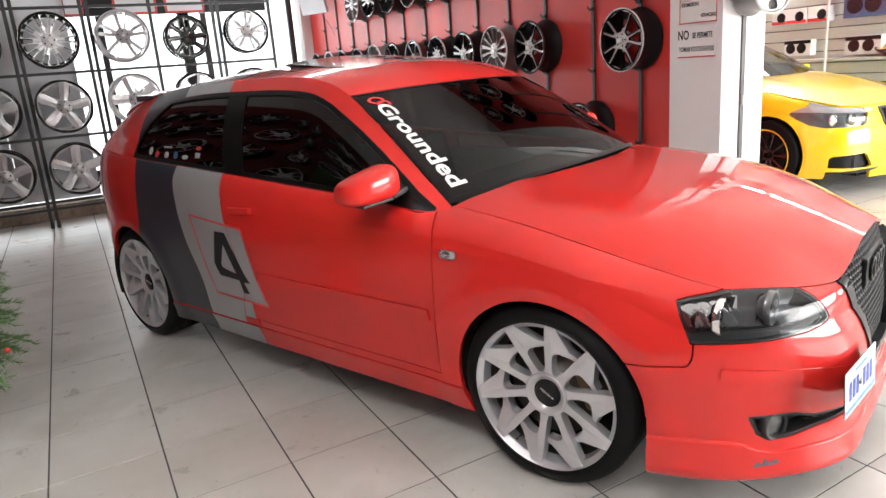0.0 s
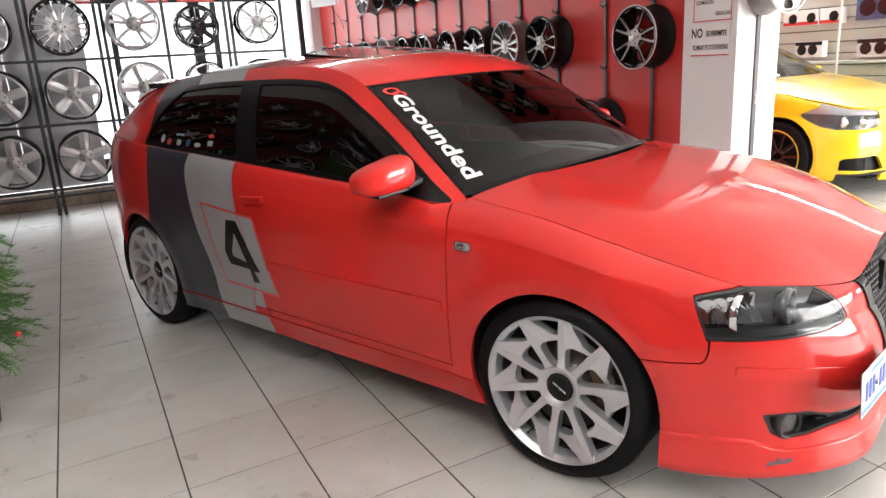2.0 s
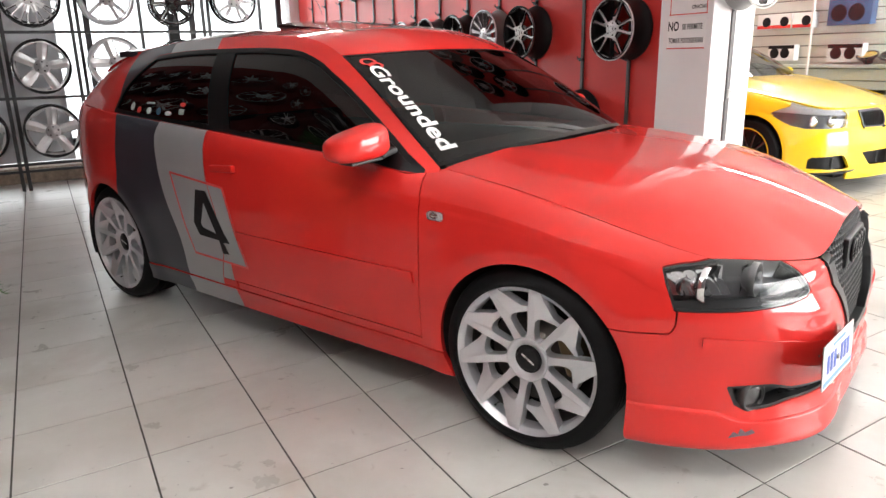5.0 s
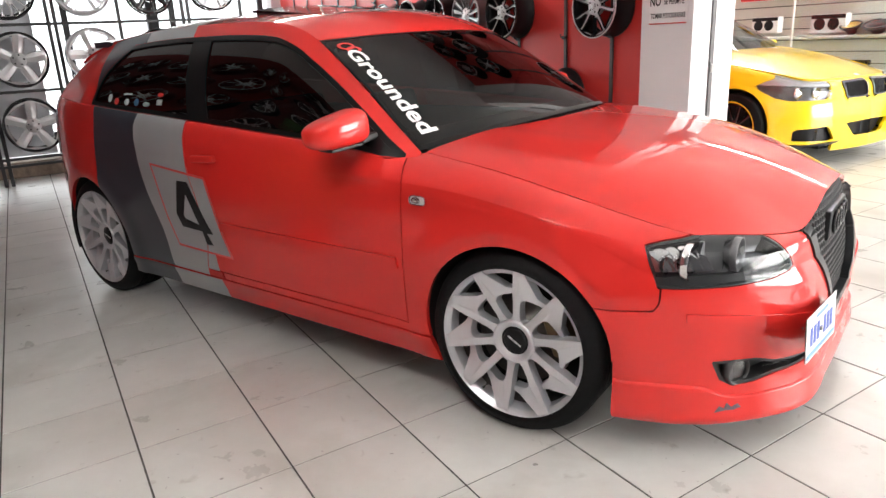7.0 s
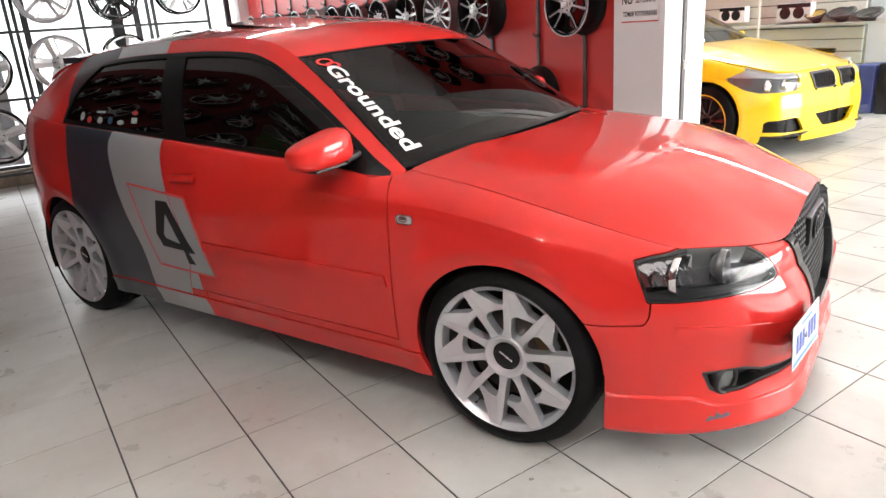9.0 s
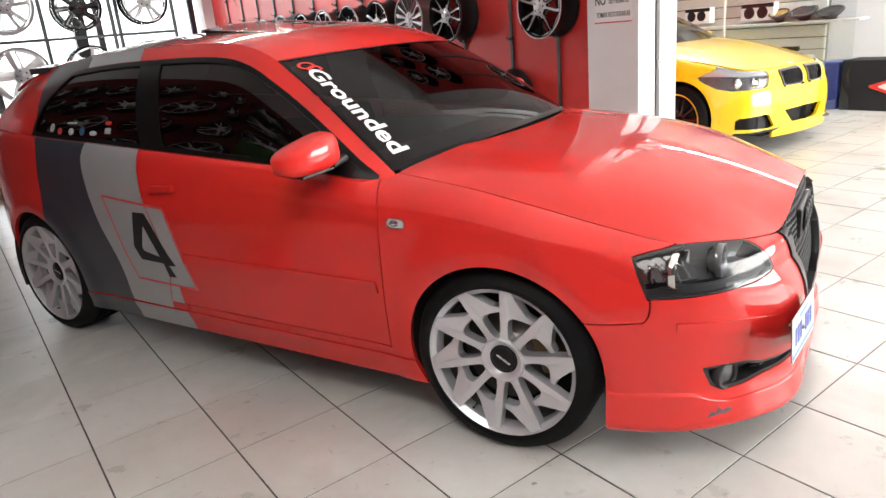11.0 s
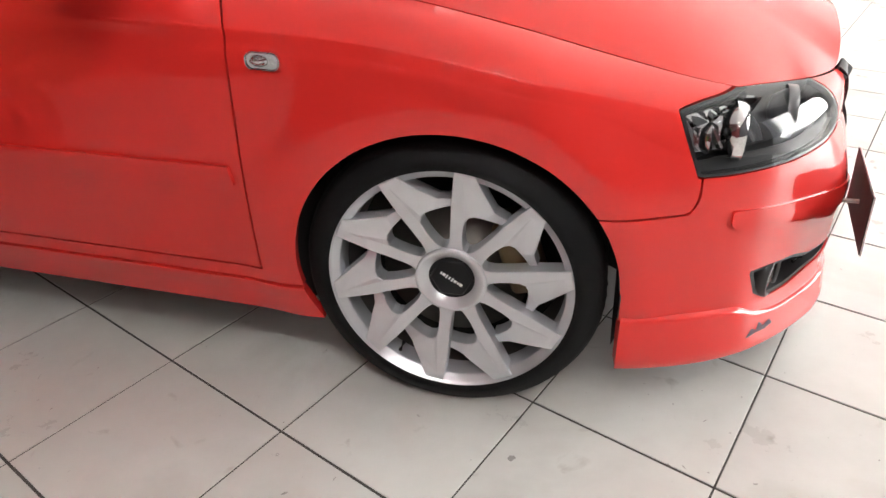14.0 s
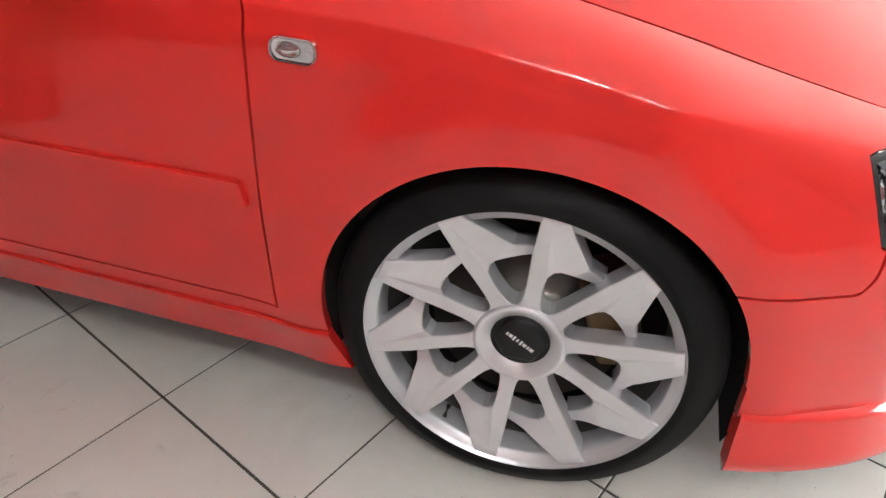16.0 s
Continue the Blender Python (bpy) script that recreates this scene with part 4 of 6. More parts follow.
box_shape = outline([(-0.636, 0.768), (-0.219, 0.733), (-0.104, 0.377), (-0.508, 0.386)])
box_in = outline([(-0.622, 0.758), (-0.228, 0.724), (-0.118, 0.386), (-0.502, 0.396)])
in_box = lambda p: box_shape(X(p), Z(p))
panel_only = lambda p: np.minimum(np.minimum(in_box(p), X(p) + 0.50), -in_light(p) - 0.0005)
for side in (-1, 1):
    for piece in wrap(in_dark, side):
        part("dark_stripe", piece, DARK_GREY, car, "dark grey vinyl stripe")
    for piece in wrap(in_light, side):
        part("light_stripe", piece, LIGHT_GREY, car, "light grey vinyl stripe")
    for piece in wrap(panel_only, side):
        part("number_panel", piece, LIGHT_GREY, car, "light grey vinyl number panel")
    fix = (lambda b: b) if side < 0 else mirrored
    A_NUM = (s_at(-0.68) / S_END, s_at(-0.06) / S_END)
    part("number_frame", fix(sheet(ring, 150, 150, [lambda p, u, v: in_box(p), lambda p, u, v: -box_in(X(p), Z(p))], u=A_NUM, v=(0.15, 0.62), lift=0.0022)), VINYL_RED, car, "thin red frame round the number")
    four = outline([(-0.431, 0.702), (-0.351, 0.702), (-0.244, 0.526), (-0.210, 0.479), (-0.258, 0.477), (-0.229, 0.425), (-0.278, 0.423), (-0.290, 0.484), (-0.437, 0.489), (-0.470, 0.548)])
    hole = outline([(-0.376, 0.646), (-0.304, 0.514), (-0.402, 0.531), (-0.412, 0.548)])
    part("number_four", fix(sheet(ring, 150, 150, [lambda p, u, v: four(X(p), Z(p)), lambda p, u, v: -hole(X(p), Z(p))], u=A_NUM, v=(0.15, 0.62), lift=0.0022)), VINYL_BLACK, car, "black slanted figure four")
roof_dl, roof_lr = -0.93, -0.53
part("roof_stripe_dark", sheet(roof, 60, 50, [lambda p, u, v: roof_dl + 0.05 * Y(p) - X(p), lambda p, u, v: X(p) + 1.60], v=(-1, 1), lift=0.0012, flip=True), DARK_GREY, car)
part("roof_stripe_light", sheet(roof, 60, 50, [lambda p, u, v: roof_lr + 0.05 * Y(p) - X(p), lambda p, u, v: X(p) - roof_dl - 0.05 * Y(p)], v=(-1, 1), lift=0.0012, flip=True), LIGHT_GREY, car)


# windscreen lettering: along the right edge, read from the roof down
def on_screen(a, b, lift=0.003):
    e = 1e-4
    p = screen(a, b)
    n = np.cross(screen(a, b + e) - p, screen(a + e, b) - p)
    return p - lift * n / np.linalg.norm(n, axis=-1, keepdims=True) * np.sign(-n[..., 2:3] * -1)


def screen_print(name, bm, m_, parent, label=""):
    """Lays flat work, whose x runs down the screen's edge and y towards its middle, on the glass; both in metres from the upper corner."""
    co = np.array([v.co for v in bm.verts])
    a = 1.0 - co[:, 0] / 0.735
    half = 0.750 + (0.630 - 0.750) * a
    b = -(1.0 - co[:, 1] / half)
    p = screen(a, b)
    e = 1e-4
    n = np.cross(screen(a + e, b) - p, screen(a, b + e) - p)
    n *= np.sign(n[:, 2:3])
    p = p + (0.0025 + co[:, 2:3]) * n / np.linalg.norm(n, axis=-1, keepdims=True)
    for v, q in zip(bm.verts, p):
        v.co = q
    return part(name, bm, m_, parent, label)


word = lettering("Grounded", 0.073, 0.0002, "LEFT", 0.0020)
xs, ys = [v.co.x for v in word.verts], [v.co.y for v in word.verts]
word.transform(pose(0.104, 0.042, 0) @ Matrix.Diagonal((0.562 / (max(xs) - min(xs)), 0.064 / (max(ys) - min(ys)), 1, 1)) @ Matrix.Translation((-min(xs), -min(ys), 0)))
bmesh.ops.subdivide_edges(word, edges=[e for e in word.edges if e.calc_length() > 0.02], cuts=2)
screen_print("lettering", word, VINYL_WHITE, windscreen, "bold white lettering")
swirl = bmesh.new()
for c, r in (((0.070, 0.070), 0.029), ((0.103, 0.086), 0.025)):
    k = spun([(r, 0.0), (r - 0.011, 0.0)], 28)
    k.transform(pose(c[0], c[1], 0) @ Matrix.Diagonal((1.0, 1.15, 1, 1)))
    swirl = joined(swirl, k)
screen_print("swirl_mark", swirl, VINYL_RED, windscreen, "red looped mark")

# small stickers in the rear side window
STICKER = material("faded_sticker", (0.42, 0.42, 0.42), 0.4, vary=0.5, scale=70)
for k, (x, z, w, h, m_) in enumerate(((-1.03, 1.050, 0.022, 0.046, STICKER), (-0.965, 1.036, 0.024, 0.036, VINYL_RED), (-0.875, 1.034, 0.026, 0.036, STICKER), (-0.875, 1.070, 0.052, 0.010, STICKER),
                                      (-0.79, 1.034, 0.024, 0.040, material("blue_sticker", (0.03, 0.08, 0.16), 0.4, vary=0.3, scale=60)), (-0.705, 1.026, 0.034, 0.024, STICKER), (-0.60, 1.036, 0.030, 0.030, STICKER), (-0.60, 1.068, 0.03, 0.022, VINYL_RED))):
    shape = (lambda p, x=x, z=z, w=w, h=h: 1 - np.sqrt(((X(p) - x) / w / 0.8) ** 2 + ((Z(p) - z) / h / 0.85 * 2) ** 2)) if k not in (3, 6) else (lambda p, x=x, z=z, w=w, h=h: np.minimum(0.7 * w - np.abs(X(p) - x), 0.4 * h - np.abs(Z(p) - z)))
    part("window_sticker", sheet(cabin, 400, 90, [lambda p, u, v, f=shape: f(p)], u=(0.28, 0.50), v=(0.0, 0.55), lift=-0.0035), m_, car)

# number plate on a bracket
PLATE = pose(2.106, -0.458, 0.404, 1.2, -3.1, -6.5) @ Matrix.Diagonal((1, 0.90, 0.90, 1))
plate = part("number_plate", boxed(0.003, 0.30, 0.150, PLATE, 0.001), VINYL_WHITE, car, "white number plate with blue bars, bolted to a bracket")
BLUE = material("blue_print", (0.05, 0.10, 0.42), 0.4, vary=0.2, scale=40)
for k in range(7):
    w, h = (0.014, 0.010) if k == 3 else (0.022, 0.062)
    part("plate_bar", boxed(0.0012, w, h, PLATE @ pose(0.0022, -0.105 + 0.034 * k, 0.002)), BLUE, plate)
part("plate_band", joined(boxed(0.0011, 0.29, 0.016, PLATE @ pose(0.002, 0, -0.058)), boxed(0.0011, 0.12, 0.012, PLATE @ pose(0.002, 0.0, 0.056))), material("pale_blue_print", (0.16, 0.33, 0.62), 0.4, vary=0.3, scale=30), plate)
part("plate_back", boxed(0.002, 0.296, 0.146, PLATE @ pose(-0.0027, 0, 0), 0.001), material("grimy_backing", (0.03, 0.026, 0.026), 0.6, vary=0.7, scale=22), plate, "grimy dark back of the plate")
for y, reach in ((-0.016, 0.056),):
    part("plate_bracket", boxed(0.022, 0.030, 0.024, PLATE @ pose(0.004 - reach, y, -0.002), 0.006), TRIM, plate)
    part("bolt", joined(spun([(0.0, 0.006), (0.007, 0.005), (0.008, 0.0), (0.0055, -0.002), (0.0055, -reach)], 14, PLATE @ pose(0.002, y, 0.0, 0, 90, 0)), spun([(0.0055, 0.012 - reach), (0.012, 0.012 - reach), (0.012, -reach), (0.0055, -reach)], 6, PLATE @ pose(0.002, y, 0.0, 0, 90, 0))), STEEL, plate, "steel stand-off bolt")
# scuffed paint on the lip's edge
scuff = outline([(0.715, 0.178), (0.700, 0.196), (0.690, 0.188), (0.682, 0.204), (0.672, 0.190), (0.655, 0.197), (0.648, 0.184), (0.668, 0.179), (0.690, 0.181)])
part("scuff_mark", sheet(lip, 300, 60, [lambda p, u, v: scuff(Y(p), Z(p))], u=(s_at(1.84) / S_END, s_at(1.98) / S_END), lift=0.0012), material("scuffed_primer", (0.10, 0.06, 0.075), 0.7, vary=0.5, scale=60), car, "dark scuff where the paint is rubbed off")

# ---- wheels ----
# darker, unevenly toned alloy for the inner barrel
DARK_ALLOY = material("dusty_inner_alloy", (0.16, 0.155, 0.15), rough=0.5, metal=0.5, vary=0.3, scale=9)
def polar_hole(corners, radius, period):
    """Signed distance, in metres, positive inside a hole repeated round a wheel; corners are (share of radius, degrees)."""
    pts = [(r * radius * math.cos(radians(a)), r * radius * math.sin(radians(a))) for r, a in corners]
    shape = outline(pts)
    def f(r, th):
        t = np.mod(-np.degrees(th) + 8.0, period) - 8.0
        d = None
        for k in (0, period):
            q = np.radians(t - k)
            e = shape(r * np.cos(q), r * np.sin(q))
            d = e if d is None else np.maximum(d, e)
        return d
    return f


def star_face(R):
    """The ten-pointed star face: straight spokes, each with a folded web that dips under the next; bevelled edges, deep side walls."""
    bm = bmesh.new()
    base = lambda q: -0.030 + 0.024 * min(max((q - 0.28) / 0.62, 0), 1)

    def at(k, q, t, drop=0.0):
        th = radians(-t - 36 * k)
        return bm.verts.new((q * R * math.cos(th), q * R * math.sin(th), base(q) - drop))

    def facet(*vs):
        f = bm.faces.new(vs)
        f.normal_update()
        if f.normal.z < 0:
            f.normal_flip()
        f.smooth = False

    for k in range(10):
        tl, tr, tr2 = at(k, 0.975, -4.5), at(k, 0.975, 4.8), at(k, 0.930, 6.6, 0.001)
        l1, l2, l3, l4, l5, l6, lm = at(k, 0.925, -4.8), at(k, 0.70, -6.1), at(k, 0.55, -6.6), at(k, 0.40, -8.0), at(k, 0.338, -10.0), at(k, 0.303, -13.2), at(k, 0.292, -18.0)
        apex = at(k, 0.915, -0.6, -0.0005)
        o1, o2, o3, o4, o5 = at(k, 0.885, 8.8, 0.003), at(k, 0.765, 17.2, 0.009), at(k, 0.725, 20.8, 0.012), at(k, 0.711, 26.0, 0.019), at(k, 0.706, 31.2, 0.025)
        i1, i2, i3, i4, i5, i6 = at(k, 0.638, 31.2, 0.026), at(k, 0.633, 25.0, 0.019), at(k, 0.627, 17.0, 0.010), at(k, 0.619, 10.6, 0.006), at(k, 0.600, 7.2, 0.004), at(k, 0.560, 4.8, 0.0)
        i7, i8, i9, i10, im = at(k, 0.48, 4.9), at(k, 0.40, 6.4), at(k, 0.338, 9.0), at(k, 0.303, 12.6), at(k, 0.292, 18.0)
        h0, h1, h2 = at(k, 0.25, -18.0), at(k, 0.25, 0.0), at(k, 0.25, 18.0)
        facet(tl, tr, apex), facet(tl, apex, l1), facet(tr, tr2, apex)
        facet(l1, apex, l2), facet(apex, i6, l3, l2), facet(l3, i6, i7), facet(l3, i7, i8, l4), facet(l4, i8, i9, l5)
        facet(apex, i5, i6), facet(apex, i4, i5)
        facet(apex, tr2, o1), facet(apex, o1, o2, i4), facet(o2, o3, i3, i4), facet(o3, o4, i2, i3), facet(o4, o5, i1, i2)
        facet(l5, i9, h1), facet(l5, h1, h0, lm, l6), facet(i9, i10, im, h2, h1)
    bmesh.ops.remove_doubles(bm, verts=bm.verts[:], dist=1e-5)
    edges = [e for e in bm.edges if e.is_boundary and all(math.hypot(v.co.x, v.co.y) > 0.27 * R for v in e.verts)]
    made = bmesh.ops.extrude_edge_only(bm, edges=edges)["geom"]
    for v in made:
        if isinstance(v, bmesh.types.BMVert):
            v.co.z -= 0.036
    bmesh.ops.recalc_face_normals(bm, faces=bm.faces[:])
    bmesh.ops.bevel(bm, geom=[e for e in edges if e.is_valid], offset=0.0022, segments=2, affect="EDGES", profile=0.5)
    return bm


def tyre_bm(R, rim_r, width):
    h = width / 2
    prof = [(rim_r - 0.004, 0.000), (rim_r + 0.004, 0.004), (rim_r + 0.012, 0.003), (rim_r + 0.024, -0.003), (R - 0.016, -0.012), (R - 0.008, -0.018), (R - 0.003, -0.028)]
    z = -0.034
    for k in range(4):
        prof += [(R, z), (R, z - 0.030), (R - 0.006, z - 0.032), (R - 0.006, z - 0.038)]
        z -= 0.040
    prof += [(R, z), (R, z - 0.02), (R - 0.012, z - 0.035), (rim_r, z - 0.045)]
    bm = spun(prof, 120)
    for e in bm.edges:
        pass
    return sharpen(bm, 40)


def tread_blocks(R):
    """Cross cuts of the tread as raised lugs near the shoulder."""
    bm = bmesh.new()
    for i in range(72):
        box(bm, 0.0040, 0.016, 0.024, Matrix.Rotation(2 * math.pi * i / 72, 4, "Z") @ pose(R - 0.0055, 0, -0.031, 0, -22, 8))
    return bm


def car_wheel(parent, m, turn):
    """One star wheel, with its axis along local z, outward."""
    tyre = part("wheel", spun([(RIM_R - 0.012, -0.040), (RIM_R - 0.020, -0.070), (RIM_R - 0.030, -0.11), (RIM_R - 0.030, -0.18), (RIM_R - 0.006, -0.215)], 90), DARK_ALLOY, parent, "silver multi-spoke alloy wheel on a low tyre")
    tyre.matrix_local = m
    part("tyre", joined(tyre_bm(TYRE_R, RIM_R, 0.21), tread_blocks(TYRE_R)), RUBBER, tyre, "thin black low-profile tyre")
    face = star_face(RIM_R)
    face.transform(Matrix.Rotation(radians(turn), 4, "Z"))
    part("spoked_face", face, ALLOY, tyre)
    part("rim_lip", spun([(0.905 * RIM_R, -0.060), (0.915 * RIM_R, -0.022), (0.921 * RIM_R, -0.0130), (0.972 * RIM_R, -0.0105), (0.982 * RIM_R, -0.004), (0.990 * RIM_R, -0.001), (RIM_R, 0.0), (RIM_R + 0.003, -0.004), (RIM_R - 0.004, -0.03), (RIM_R - 0.02, -0.06)], 120), ALLOY, tyre)
    cap = part("hub_ring", spun([(0.046, -0.040), (0.049, -0.037), (0.066, -0.0235), (0.0715, -0.0225), (0.0745, -0.0255), (0.0750, -0.04), (0.074, -0.06)], 60), ALLOY, tyre)
    part("centre_cap", spun([(0.0, -0.0325), (0.041, -0.0325), (0.0445, -0.0345), (0.047, -0.039)], 6), VINYL_BLACK, cap, "black six-sided centre cap with a small white mark")
    part("cap_back", spun([(0.0, -0.0375), (0.049, -0.0375)], 40), VINYL_BLACK, cap)
    bm = bmesh.new()
    for k, w in enumerate((0.003, 0.006, 0.003, 0.003, 0.0035, 0.006, 0.003, 0.007)):
        box(bm, w, 0.0058 + 0.003 * (k in (2, 4)), 0.001, Matrix.Rotation(radians(-32), 4, "Z") @ pose(-0.024 + 0.0068 * k, 0, -0.0320))
    part("cap_mark", bm, VINYL_WHITE, cap)
    part("valve", tube([(0.0, 0, -0.045), (0.002, 0.0, -0.020)], 0.0045, 8), TRIM, tyre).matrix_local = Matrix.Rotation(radians(-121), 4, "Z") @ pose(0.222, 0, 0)
    disc = part("brake_disc", spun([(0.06, -0.10), (0.062, -0.065), (0.085, -0.065), (0.086, -0.082), (0.158, -0.082), (0.158, -0.106), (0.09, -0.106)], 60), DISC_STEEL, tyre)
    part("caliper", boxed(0.075, 0.17, 0.09, Matrix.Rotation(radians(18), 4, "Z") @ pose(0.140, 0, -0.105), 0.02, 3), CALIPER, disc)
    # flat black disc closes the barrel, standing in for the shade inside
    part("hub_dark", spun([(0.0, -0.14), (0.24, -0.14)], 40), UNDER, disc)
    return tyre


front = car_wheel(car, pose(AXLE, -HUB_Y, HUB_Z, 90, 0, 2.2), 10.0)


def second_wheel(first, m):
    made = {}
    for o in (first, *first.children_recursive):
        made[o] = o.copy()
        scene.collection.objects.link(made[o])
        made[o].parent = made.get(o.parent, o.parent)
        made[o].matrix_parent_inverse = o.matrix_parent_inverse
    made[first].matrix_local = m
    return made[first]


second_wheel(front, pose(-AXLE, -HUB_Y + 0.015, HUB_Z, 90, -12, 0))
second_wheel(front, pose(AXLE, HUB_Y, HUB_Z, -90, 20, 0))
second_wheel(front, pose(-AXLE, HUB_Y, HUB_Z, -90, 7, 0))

# ---- alloy rims on show ----
def rim_face(R, n, holes, dish=0.015):
    period = 360 / n
    fs = [polar_hole(h, R, period) for h in holes]
    def S(a, b):
        th, r = a * 2 * math.pi, (0.10 + b * 0.86) * R
        q = r / R
        t = np.abs(np.mod(-np.degrees(th) + period / 2, period) - period / 2) / period
        return np.stack([r * np.cos(th), r * np.sin(th), -dish * (1 - q ** 2) - 0.008 * np.clip(t * 4, 0, 1) - 0.008 * np.clip((q - 0.9) / 0.05, 0, 1)], -1)
    return sheet(S, 150, 16, [lambda p, u, v, f=f: -f(np.hypot(p[..., 0], p[..., 1]), u * 2 * math.pi) for f in fs], thick=0.020)


FIVE = (5, [[(0.33, 30), (0.42, 25), (0.88, 12.0), (0.88, 60.0), (0.42, 47), (0.33, 42)]])
SIX = (6, [[(0.28, 16), (0.88, 8), (0.88, 52), (0.28, 44)]])
TEN = (10, [[(0.30, 9), (0.89, 3.6), (0.89, 32.4), (0.30, 27)]])
VEE = (5, [[(0.40, -2.5), (0.40, 2.5), (0.90, 10.6), (0.90, -10.6)], [(0.30, 19.5), (0.60, 18.0), (0.90, 16.6), (0.90, 55.4), (0.60, 54.0), (0.30, 52.5)]])
FOURTEEN = (14, [[(0.32, 7.2), (0.90, 1.8), (0.90, 23.9), (0.32, 18.5)]])
VENTS = (6, [[(0.55, 24), (0.62, 18), (0.80, 18), (0.86, 24), (0.86, 36), (0.80, 42), (0.62, 42), (0.55, 36)]])
TWIN5 = (5, [[(0.30, 24), (0.88, 15), (0.88, 57), (0.30, 48)], [(0.42, -3), (0.88, -6.5), (0.88, 6.5), (0.42, 3)]])
MESH = (10, [[(0.36, 16.5), (0.36, 19.5), (0.52, 23.5), (0.68, 26.2), (0.80, 26.4), (0.87, 23.5), (0.895, 18), (0.87, 12.5), (0.80, 9.6), (0.68, 9.8), (0.52, 12.5)], [(0.52, -3.0), (0.52, 3.0), (0.70, 4.6), (0.90, 5.6), (0.90, -5.6), (0.70, -4.6)]])
EIGHT = (8, [[(0.44, 13), (0.80, 7), (0.80, 38), (0.44, 32)]])


def show_rim(label, R, width, style, face_mat, barrel_mat, lip_mat, group, name="alloy_rim"):
    """A bare rim: face towards +z at height 0, barrel behind it."""
    ob = thing(name, label, "alloy rim", group)
    face = part("spoked_face", rim_face(R, *style), face_mat, ob)
    if barrel_mat is not face_mat:
        face.data.materials.append(barrel_mat)
        for poly in face.data.polygons:
            poly.material_index = int(abs(poly.normal.z) < 0.6)
    part("barrel", spun([(R * 0.90, -0.012), (R * 0.88, -0.05), (R * 0.86, -0.5 * width), (R * 0.90, -0.85 * width), (R, -0.93 * width), (R, -width), (R * 0.97, -width), (R * 0.84, -0.82 * width), (R * 0.83, -0.05)], 48), barrel_mat, ob)
    part("outer_lip", spun([(R * 0.87, -0.03), (R * 0.90, -0.010), (R * 0.955, -0.004), (R * 0.962, -0.002)], 60), barrel_mat if lip_mat is not GREY_BARREL else lip_mat, ob)
    part("lip_edge", spun([(R * 0.960, -0.003), (R * 0.985, 0.004), (R, 0.002), (R, -0.012), (R * 0.90, -0.03)], 60), lip_mat, ob)
    hub = part("hub", spun([(0.0, 0.004), (0.022, 0.004), (0.026, -0.004), (0.060, -0.006), (0.068, -0.016), (0.07, -0.06), (0.0, -0.06)], 30), face_mat, ob)
    for k in range(5):
        part("bolt_hole", spun([(0.0, -0.0045), (0.008, -0.0045)], 10, Matrix.Rotation(k * 2 * math.pi / 5, 4, "Z") @ pose(0.047, 0, 0)), VINYL_BLACK, hub)
    return ob


SILVER = material("bright_silver_paint", (0.50, 0.50, 0.51), rough=0.3, metal=0.6, coat=0.3, vary=0.05, scale=9)
WHITE_RIM = material("white_rim_paint", (0.74, 0.73, 0.70), rough=0.35, coat=0.4, vary=0.05, scale=9)
RACK_SILVER = material("brushed_rack_silver", (0.50, 0.50, 0.51), rough=0.3, metal=0.55, vary=0.12, scale=7)
WALL_SILVER = material("dull_machined_alloy", (0.74, 0.74, 0.75), rough=0.28, metal=0.4, vary=0.1, scale=9)
GREY_BARREL = material("grey_barrel", (0.22, 0.21, 0.21), rough=0.35, metal=0.6, vary=0.12, scale=12)
on_wall = lambda u, z, turn=0: ROOM @ pose(u, WALL_V - 0.225, z, 90, 0, 0) @ pose(0, 0, 0, 0, 0, turn)
WALL_GROUP = "rims hung on the red wall"
kinds = [show_rim("black rim with machined silver spokes, hung on red wall", 0.245, 0.21, VEE, WALL_SILVER, VINYL_BLACK, GLOSS_BLACK, WALL_GROUP),
         show_rim("black rim with ten thin machined spokes", 0.245, 0.21, VEE, WALL_SILVER, VINYL_BLACK, WALL_SILVER, WALL_GROUP),
         show_rim("silver rim with many thin spokes and grey barrel", 0.245, 0.20, FOURTEEN, ALLOY_CUT, GREY_BARREL, ALLOY_CUT, WALL_GROUP),
         show_rim("black rim with machined twin spokes", 0.235, 0.20, TWIN5, ALLOY_CUT, VINYL_BLACK, GLOSS_BLACK, WALL_GROUP),
         show_rim("bright silver six-spoke rim on red wall", 0.225, 0.19, SIX, SILVER, GLOSS_BLACK, SILVER, WALL_GROUP),
         show_rim("machined mesh rim with black barrel", 0.225, 0.20, MESH, ALLOY_CUT, VINYL_BLACK, ALLOY_CUT, WALL_GROUP)]
low = [-1.15] + [-2.395 - 0.619 * k for k in range(11)]
used = set()
